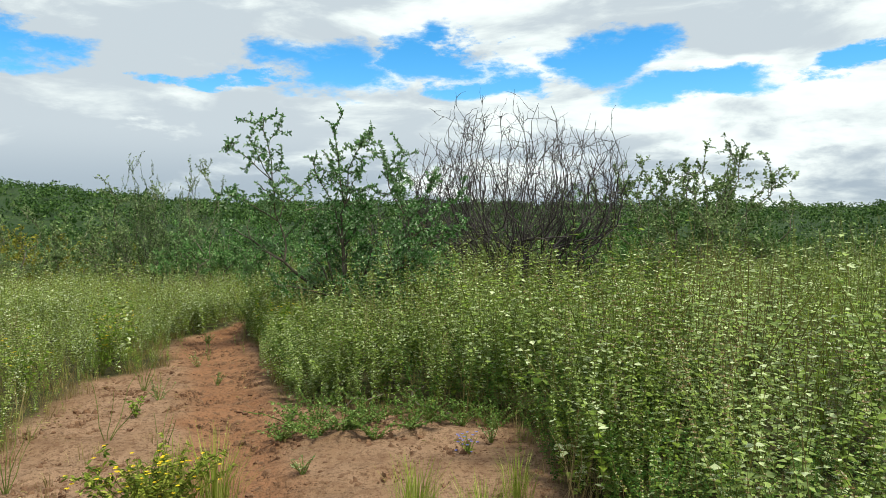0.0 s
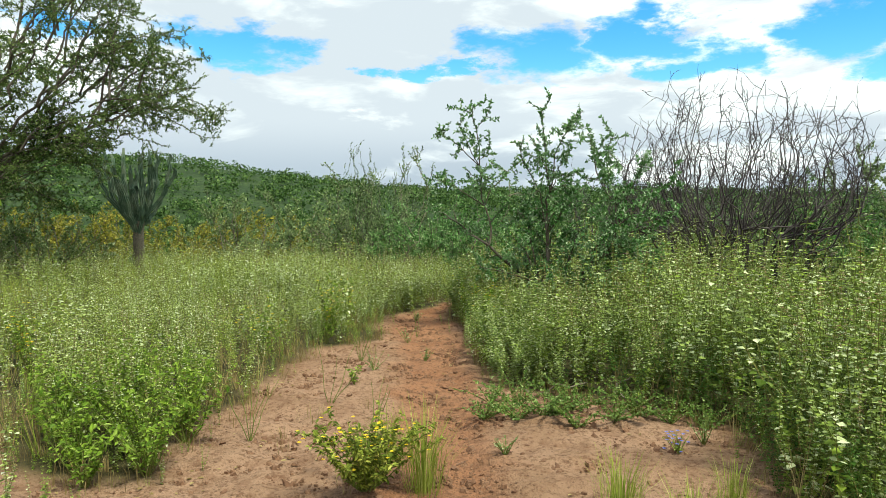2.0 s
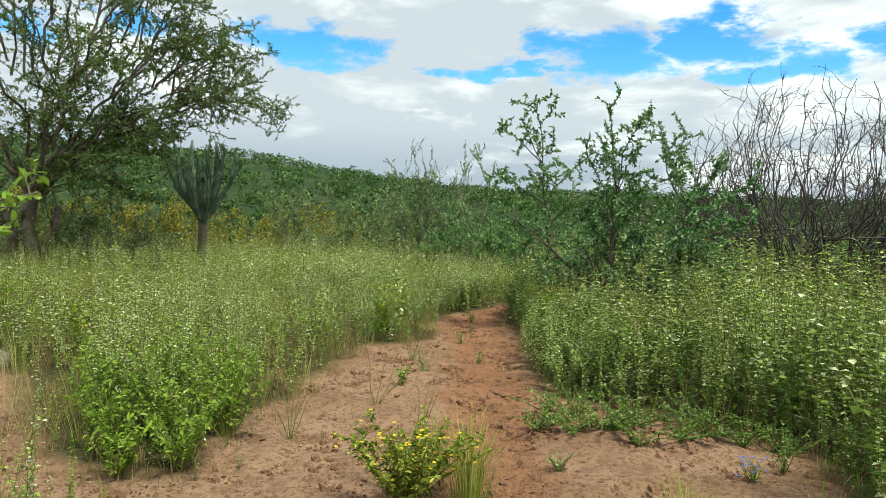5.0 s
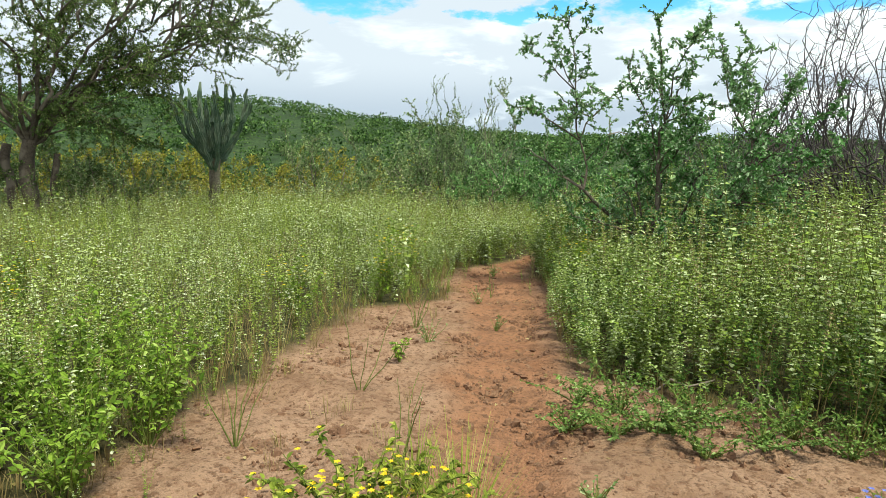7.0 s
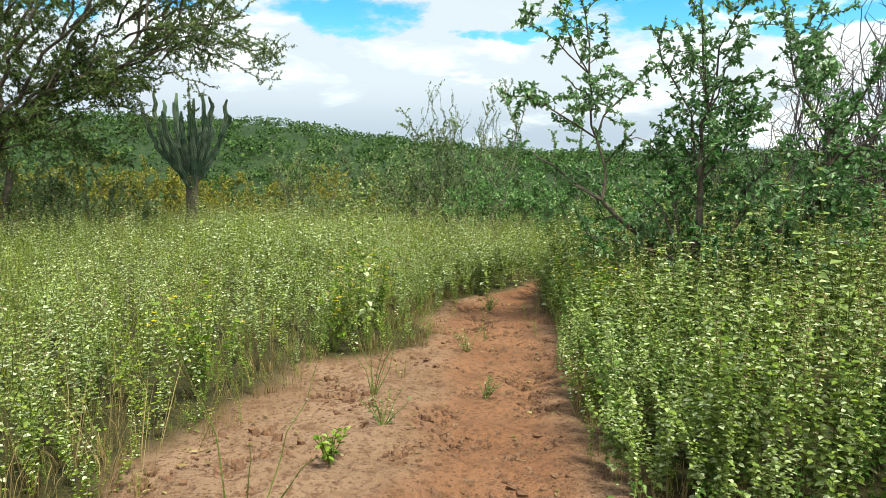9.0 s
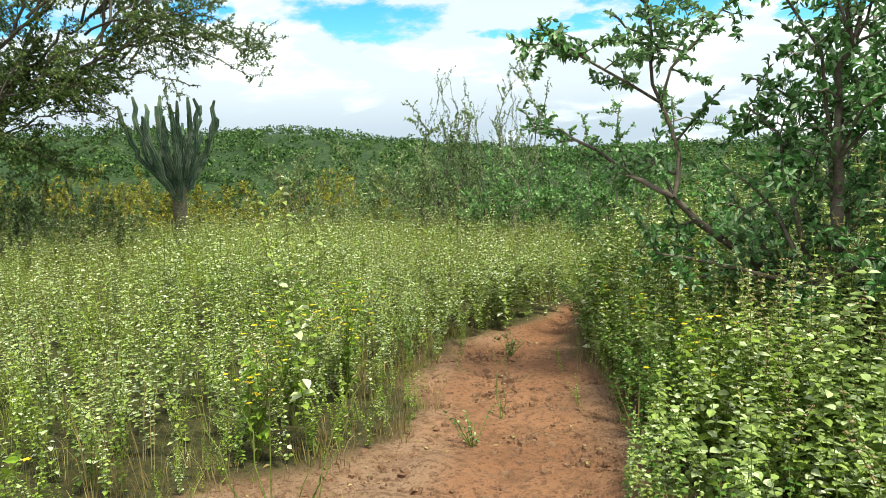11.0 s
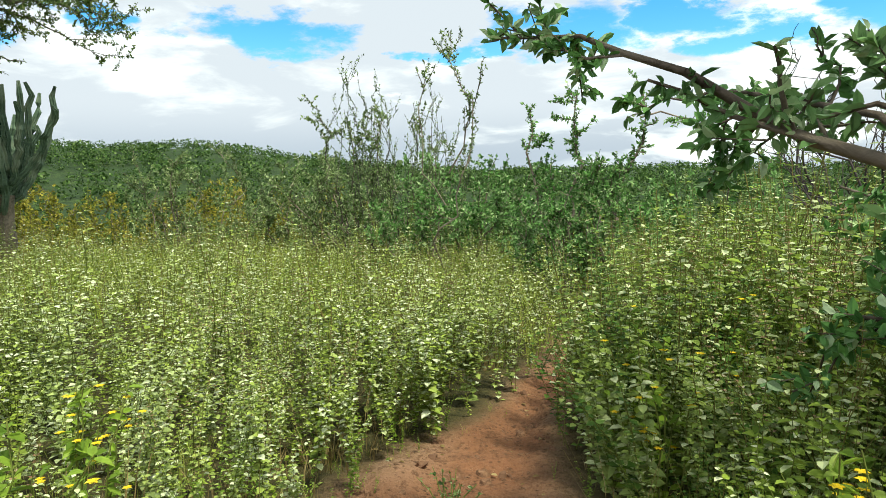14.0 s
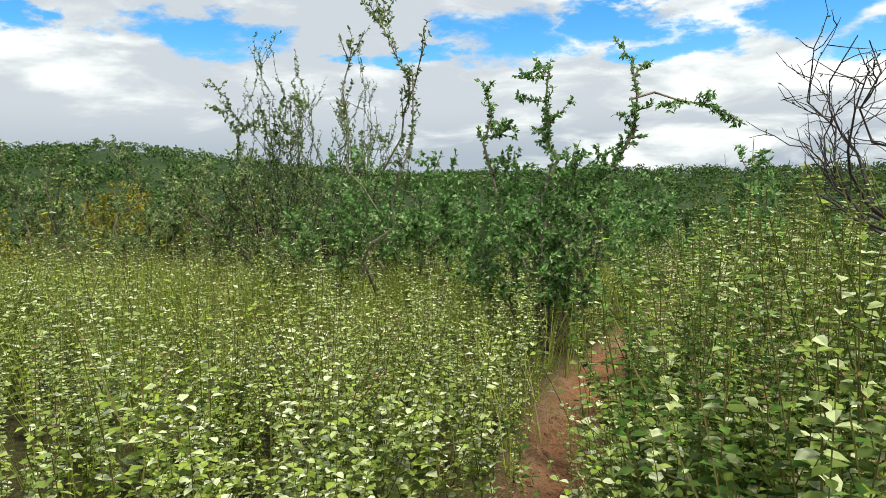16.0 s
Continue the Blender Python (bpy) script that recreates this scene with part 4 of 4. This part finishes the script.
    sow("dry_stems", stalks, x, y, rng.uniform(0.3, 0.95, len(x)), [DRY], "brown dry stems among the weeds", "grass", rng, 0.2)
    # low dry grass and seedlings on the border of the bare ground
    low = [tuft_form(rng, 0.09, 12, 0.002, 0.1).arrays() for _ in range(5)]
    x, y = scatter(rng, -5, 2, -1, 15, 60)
    e = edge_in(x, y)
    keep = (e > -0.45) & (line_distance(x, y, PATH)[0] > 0.5) & (rng.uniform(0, 1, len(x)) < 0.07 * smooth(lattice(x * 1.1, y * 1.1, 83), 0.35, 0.7) + smooth(e, 0.14, -0.1) * 0.9)
    x, y = x[keep], y[keep]
    sow("seedlings", forms[1], *border_places(rng), [LUSH, STEM, CALYX], "small green seedlings along the bare soil", "herbs", rng)
    sow("dry_grass", low, x, y, rng.uniform(0.5, 1.5, len(x)), [DRY], "thin dry grass along bare soil edge", "grass", rng)


def herb(name, x, y, rng, stems, h, leaf, mat, label, category, flower=None, blooms=0, wide=0.5, lean=0.5, leaf_gap=0.03, group="", bloom=0.016):
    """A small herb: stems as parts, leaves as one mass, flowers each a part."""
    base = tagged(new(name), label, category, group)
    base.location = (x, y, float(ground_z(x, y)) - 0.01)
    mass, tips = Heap(), []
    for k in range(stems):
        a, out = rng.uniform(0, 6.28), rng.uniform(0.1, 1.0) * lean * h
        tip = np.array([math.cos(a) * out, math.sin(a) * out, h * rng.uniform(0.6, 1.05)])
        p = bent(rng, tip * (0.05, 0.05, 0), tip, 6, 0.06, (0, 0, 0.06 * h))
        one = Heap()
        one.add(tube(p, np.linspace(0.004, 0.0016, 6), 4))
        part("stem", one.mesh("stem", [STEM], False), base)
        n = max(2, int(np.linalg.norm(tip) / leaf_gap))
        u = rng.uniform(0.15, 1, n) * 4.999
        i = u.astype(int)
        at = p[i] + (p[i + 1] - p[i]) * (u - i)[:, None]
        mass.add(leaves(at, rng.normal(0, 1, (n, 3)) * (1, 1, 0.45), rng.normal(0, 0.3, (n, 3)) + (0, 0, 1), leaf * rng.uniform(0.5, 1.2, n), wide, LEAF_FINE))
        tips.append(p[-1])
    if mass.v and leaf:
        tagged(part("foliage", mass.mesh("foliage", [mat]), base), kind="stuff")
    for k in range(blooms):
        at = tips[k % len(tips)] * rng.uniform(0.62, 1.03) + rng.normal(0, 0.03, 3) + (0, 0, 0.015)
        f = Heap()
        for j in range(6):
            b = j * 1.047 + rng.uniform(-0.2, 0.2)
            f.add(leaves([at], [(math.cos(b), math.sin(b), 0.3)], [(0, 0, 1.0)], [bloom], 0.6, LEAF_FINE))
        part("flower", f.mesh("flower", [flower]), base)
    return base


def build_herbs():
    rng = np.random.default_rng(123)
    herb("yellow_flower", -1.5, 3.35, rng, 50, 0.44, 0.038, OLIVE, "bushy olive-green herb with small yellow flowers on bare soil", "flower", YELLOW, 75, 0.42, 0.95, 0.009, bloom=0.013)
    for x, y in ((-1.85, 8.6), (-1.95, 9.3), (-3.95, 8.3), (-2.45, 10.3), (-2.7, 9.75), (-4.35, 8.9), (-1.95, 8.0), (-3.9, 7.75), (-3.75, 7.3), (-6.9, 5.0), (-6.1, 5.2), (-5.4, 4.7), (-3.8, 6.0), (-2.2, 8.9)):
        herb("yellow_flower", x, y, rng, 10, rng.uniform(0.6, 0.85), 0.048, LUSH, "upright green herb with yellow flowers among weeds", "flower", YELLOW, 22, 0.5, 0.35, 0.03, "yellow flowers along the path")
    herb("blue_flower", 0.18, 4.5, rng, 10, 0.13, 0.02, LUSH, "small low herb with blue-violet flowers on soil", "flower", BLUE, 18, 0.5, 0.8, 0.02, bloom=0.014)
    for x, y, n, h in ((-0.77, 5.1, 26, 0.24), (-1.2, 4.92, 16, 0.16), (-0.25, 5.15, 22, 0.2), (0.15, 5.2, 14, 0.18), (-0.5, 4.85, 14, 0.14), (-1.0, 5.3, 18, 0.26), (-0.6, 5.4, 24, 0.22), (-0.1, 5.35, 20, 0.24), (0.4, 5.1, 18, 0.2), (-1.25, 5.35, 14, 0.18), (-0.95, 4.95, 18, 0.14)):
        herb("creeping_herb", x, y, rng, n, h, 0.024, CREEPER, "low creeping green herb on bare soil", "herb", wide=0.55, lean=2.0, leaf_gap=0.008, group="creeping herbs")
    for x, y, n, h in ((-0.88, 4.12, 12, 0.12), (0.35, 4.75, 9, 0.2), (-2.62, 6.1, 8, 0.22), (-2.35, 6.9, 8, 0.16), (-2.95, 8.0, 8, 0.2), (-3.45, 9.75, 14, 0.2)):
        herb("seedling", x, y, rng, n, h, 0.024, GREY_LEAF, "small grey-green seedling tuft on soil", "herb", lean=0.9, leaf_gap=0.02, group="seedlings on the soil")
    herb("seedling", -2.6, 5.6, rng, 7, 0.2, 0.045, LUSH, "fresh green seedling standing on bare soil", "herb", wide=0.5, lean=0.5, leaf_gap=0.02)
    for x, y, n, h in ((-2.85, 3.2, 22, 0.45), (-3.1, 3.45, 24, 0.55), (-3.4, 3.6, 22, 0.6), (-3.35, 3.2, 22, 0.42), (-3.0, 3.75, 22, 0.6), (-3.7, 3.4, 20, 0.5), (-3.65, 3.9, 22, 0.65), (-3.25, 4.1, 22, 0.6), (-4.0, 3.75, 20, 0.6), (-3.05, 2.95, 18, 0.32), (-3.9, 4.3, 20, 0.65)):
        herb("leafy_herb", x, y, rng, n, h, 0.042, LUSH, "bushy bright green herb at edge of clearing", "herb", wide=0.45, lean=0.65, leaf_gap=0.02, group="leafy herbs")
    for x, y, n, h, a in ((-2.99, 6.62, 7, 0.75, 0.5), (-2.63, 3.95, 6, 0.55, 0.6), (-2.99, 8.47, 3, 0.42, 0.3), (-1.75, 4.05, 4, 0.5, 0.5), (-2.5, 4.9, 4, 0.6, 0.6)):
        herb("dry_stalk", x, y, rng, n, h, 0.02, CALYX, "thin dry brown stalks standing on bare soil", "herb", wide=0.3, lean=a, leaf_gap=0.07, group="dry stalks")
    # grass tufts in the clearing
    for x, y, n, h in ((-0.14, 3.45, 40, 0.32), (0.2, 3.3, 34, 0.28), (-1.22, 3.5, 44, 0.46), (-1.6, 3.9, 20, 0.3), (0.42, 3.75, 24, 0.26)):
        me = tuft_form(rng, h, n * 4, 0.0019, 0.12).mesh("grass_tuft", [GRASS])
        ob = tagged(new("grass_tuft", me), "green grass tuft on bare soil", "grass", "grass tufts")
        ob.location = (x, y, float(ground_z(x, y)) - 0.01)
    # fallen pale sticks under the weeds
    for x, y, ln, a in ((-1.05, 5.75, 0.55, 0.3), (-0.35, 5.7, 0.5, 1.2), (0.05, 5.45, 0.35, 2.6)):
        one = Heap()
        p = bent(rng, (0, 0, 0.02), (math.cos(a) * ln, math.sin(a) * ln, 0.09), 7, 0.12)
        one.add(tube(p, np.linspace(0.012, 0.005, 7), 6))
        ob = tagged(new("stick", one.mesh("stick", [BARK], False)), "pale dry stick lying on the soil", "stick", "fallen sticks")
        ob.location = (x, y, float(ground_z(x, y)))


def build_weed_plants():
    """Single weeds that stand out along the path, stem and foliage apart."""
    rng = np.random.default_rng(202)
    kinds = []
    for k in range(10):
        leaf = WEED if k % 2 else GREEN_WEED
        v, q, m = weed_form(rng, 1.0, 0, 1.0, 0.62, True).arrays()
        base = new("weed_plant")
        for key, pick, mats in (("stem", (1,), [STEM]), ("foliage", (0,), [leaf]), ("calyx", (2,), [CALYX])):
            f = q[np.isin(m, pick)]
            used, flat = np.unique(f, return_inverse=True)
            ob = part(key, put_mesh(key, v[used], flat.reshape(f.shape), mats), base)
            if key != "stem":
                tagged(ob, kind="stuff")
        kinds.append(tagged(base, "tall weed with round pale leaves beside footpath", "weed", "weeds along the path"))
    x, y = scatter(rng, -6, 2.2, 1.5, 15, 26)
    e = edge_in(x, y)
    d, _ = line_distance(x, y, WALK_LINE)
    keep = np.flatnonzero((e < -0.05) & (d > 0.8) & (d < 2.6) & (e > -1.3))[:230]
    used_kinds = set()
    for n, i in enumerate(keep):
        h = float(weed_height(x[i], y[i]) * rng.uniform(0.85, 1.25) * (0.6 + 0.4 * smooth(-e[i], 0, 0.4)))
        h = min(h, float(np.interp(d[i], [0.8, 1.8], [0.85, 1.5])))
        m = Matrix.LocRotScale((x[i], y[i], float(ground_z(x[i], y[i])) - 0.01), Euler((rng.normal(0, 0.08), rng.normal(0, 0.08), rng.uniform(0, 6.28))), (h, h, h))
        pale = x[i] < np.interp(y[i], [p[1] for p in PATH], [p[0] for p in PATH])
        k = 2 * (n % 5) + int(pale)
        if k not in used_kinds:
            used_kinds.add(k)
            kinds[k].matrix_basis = m
        else:
            ob = copy_thing(kinds[k], Matrix.Identity(4))
            ob.matrix_basis = m


def build_tall_weed():
    """A single weed that stands taller than the rest, brown whorls up its spike."""
    rng = np.random.default_rng(19)
    v, q, m = weed_form(rng, 1.0, 0, 0.9, 1.15, True).arrays()
    base = tagged(new("weed_plant"), "single tall weed spike with brown whorls and pale leaves", "weed")
    for key, pick, mat in (("stem", 1, STEM), ("foliage", 0, WEED), ("calyx", 2, CALYX)):
        f = q[m == pick]
        kept, flat = np.unique(f, return_inverse=True)
        ob = part(key, put_mesh(key, v[kept], flat.reshape(f.shape), [mat]), base)
        if key != "stem":
            tagged(ob, kind="stuff")
    base.matrix_basis = Matrix.LocRotScale((-3.5, 7.38, float(ground_z(-3.5, 7.38)) - 0.01), Euler((0.0, 0.0, 1.0)), (0.9, 0.9, 1.4))


def build_clods():
    """Crumbs and clods of soil, small stones and dead leaves on the bare ground."""
    rng = np.random.default_rng(31)
    forms = []
    for _ in range(10):
        turn = np.arange(6) * math.pi / 3 + rng.uniform(-0.3, 0.3, 6)
        low = np.stack([np.cos(turn), np.sin(turn) * 0.8, np.full(6, -0.3)], -1) * rng.uniform(0.75, 1.15, (6, 1))
        top = np.stack([np.cos(turn) * 0.62, np.sin(turn) * 0.5, np.full(6, 0.55)], -1) * rng.uniform(0.7, 1.15, (6, 1)) + rng.normal(0, 0.06, (6, 3))
        q = [(k, (k + 1) % 6, (k + 1) % 6 + 6, k + 6) for k in range(6)] + [(6, 7, 8, 9), (6, 9, 10, 11)]
        forms.append((np.concatenate([low, top]), np.array(q), np.zeros(8, int)))
    x, y = scatter(rng, -4.6, 1.4, 1.6, 13, 820)
    e = edge_in(x, y)
    d, _ = line_distance(x, y, PATH)
    thick = smooth(lattice(x * 1.7, y * 1.7, 55), 0.3, 0.7)
    keep = (e > -0.1) & (rng.uniform(0, 1, len(x)) < 0.15 + 0.4 * thick + 0.45 * smooth(d, 0.6, 0.2))
    x, y = x[keep], y[keep]
    u = rng.uniform(0, 1, len(x))
    sow("soil_clods", forms, x, y, 0.005 + 0.016 * u ** 2 + 0.022 * u ** 12, [STONE], "reddish soil crumbs and small stones on path", "soil clods", rng, 0.3)
    leaf = []
    for _ in range(4):
        h = Heap()
        h.add(leaves([(0, 0, 0.25)], [(1, 0, 0.1)], [(0, 0.2, 1)], [1.0], 0.5, LEAF_FINE))
        leaf.append(h.arrays())
    x, y = scatter(rng, -4.6, 1.4, 1.5, 14, 60)
    e = edge_in(x, y)
    keep = (e > -0.3) & (e < 1.2) & (rng.uniform(0, 1, len(x)) < 0.3 + smooth(e, 0.6, -0.1))
    x, y = x[keep], y[keep]
    sow("fallen_leaves", leaf, x, y, rng.uniform(0.015, 0.04, len(x)), [DRY], "dry fallen leaves on the soil", "leaves", rng, 0.2)


def build_woods():
    """Bushes and low trees over the valley and hills."""
    rng = np.random.default_rng(99)

    def bush_forms(k, size):
        out = []
        for _ in range(6):
            lobes = rng.normal(0, 0.45, (6, 3)) * (1, 1, 0.35) + (0, 0, 0.62)
            way = unit(rng.normal(0, 1, (k, 3)) + (0, 0, 0.35))
            p = lobes[rng.integers(0, 6, k)] + way * rng.uniform(0.38, 0.55, k)[:, None]
            p[:, 2] = np.abs(p[:, 2])
            h = Heap()
            h.add(leaves(p, rng.normal(0, 1, (k, 3)), way + rng.normal(0, 0.35, (k, 3)), size * rng.uniform(0.6, 1.4, k), 0.75, LEAF_PLAIN), 0)
            out.append(h.arrays())
        return out

    for name, n, r0, r1, k, leaf, lo, hi in (("bushland", 190, 29, 75, 240, 0.21, 0.6, 1.5), ("woodland", 850, 75, 170, 72, 0.33, 0.9, 2.0), ("woodland", 2600, 165, 420, 44, 0.32, 1.3, 3.1), ("scrub", 2600, 70, 330, 22, 0.4, 0.6, 1.3)):
        r = r0 * (r1 / r0) ** rng.uniform(0, 1, n) ** 0.7
        az = rng.uniform(-42, 66, n)
        x, y = -r * np.sin(np.radians(az)), r * np.cos(np.radians(az))
        keep = (np.hypot(x + 15.4, y - 11.5) > 6) & (np.hypot(x + 14.2, y - 16.1) > 6)
        x, y = x[keep], y[keep]
        sow(name, bush_forms(k, leaf), x, y, rng.uniform(lo, hi, len(x)), [FAR_LEAF], {"bushland": "dark green bushland in the valley", "woodland": "dark green woodland over the far hills", "scrub": "low green scrub over the far hills"}[name], "woodland", rng, 0.02)


def build_rock():
    """A low weathered rock half sunk in the left of the clearing."""
    bm = bmesh.new()
    bmesh.ops.create_icosphere(bm, subdivisions=4, radius=1.0)
    for v in bm.verts:
        n = noise.noise(v.co * 1.7) * 0.22 + noise.noise(v.co * 5.0) * 0.06
        v.co = Vector((v.co.x * 0.5, v.co.y * 0.3, max(-0.3, min(v.co.z, 0.62)) * 0.24)) * (1 + n)
    me = bpy.data.meshes.new("rock")
    bm.to_mesh(me)
    bm.free()
    me.materials.append(ROCK)
    ob = tagged(new("rock", me), "low grey weathered rock sunk in bare soil", "rock")
    ob.matrix_world = pose(-6.5, 4.25, float(ground_z(-6.5, 4.25)) - 0.05, 0, 0, 25)


build_rock()
build_spiny_tree()
build_bare_shrubs()
build_bushes()
build_acacia()
build_cactus()
build_field()
build_woods()
build_weed_plants()
build_tall_weed()
build_herbs()
build_clods()
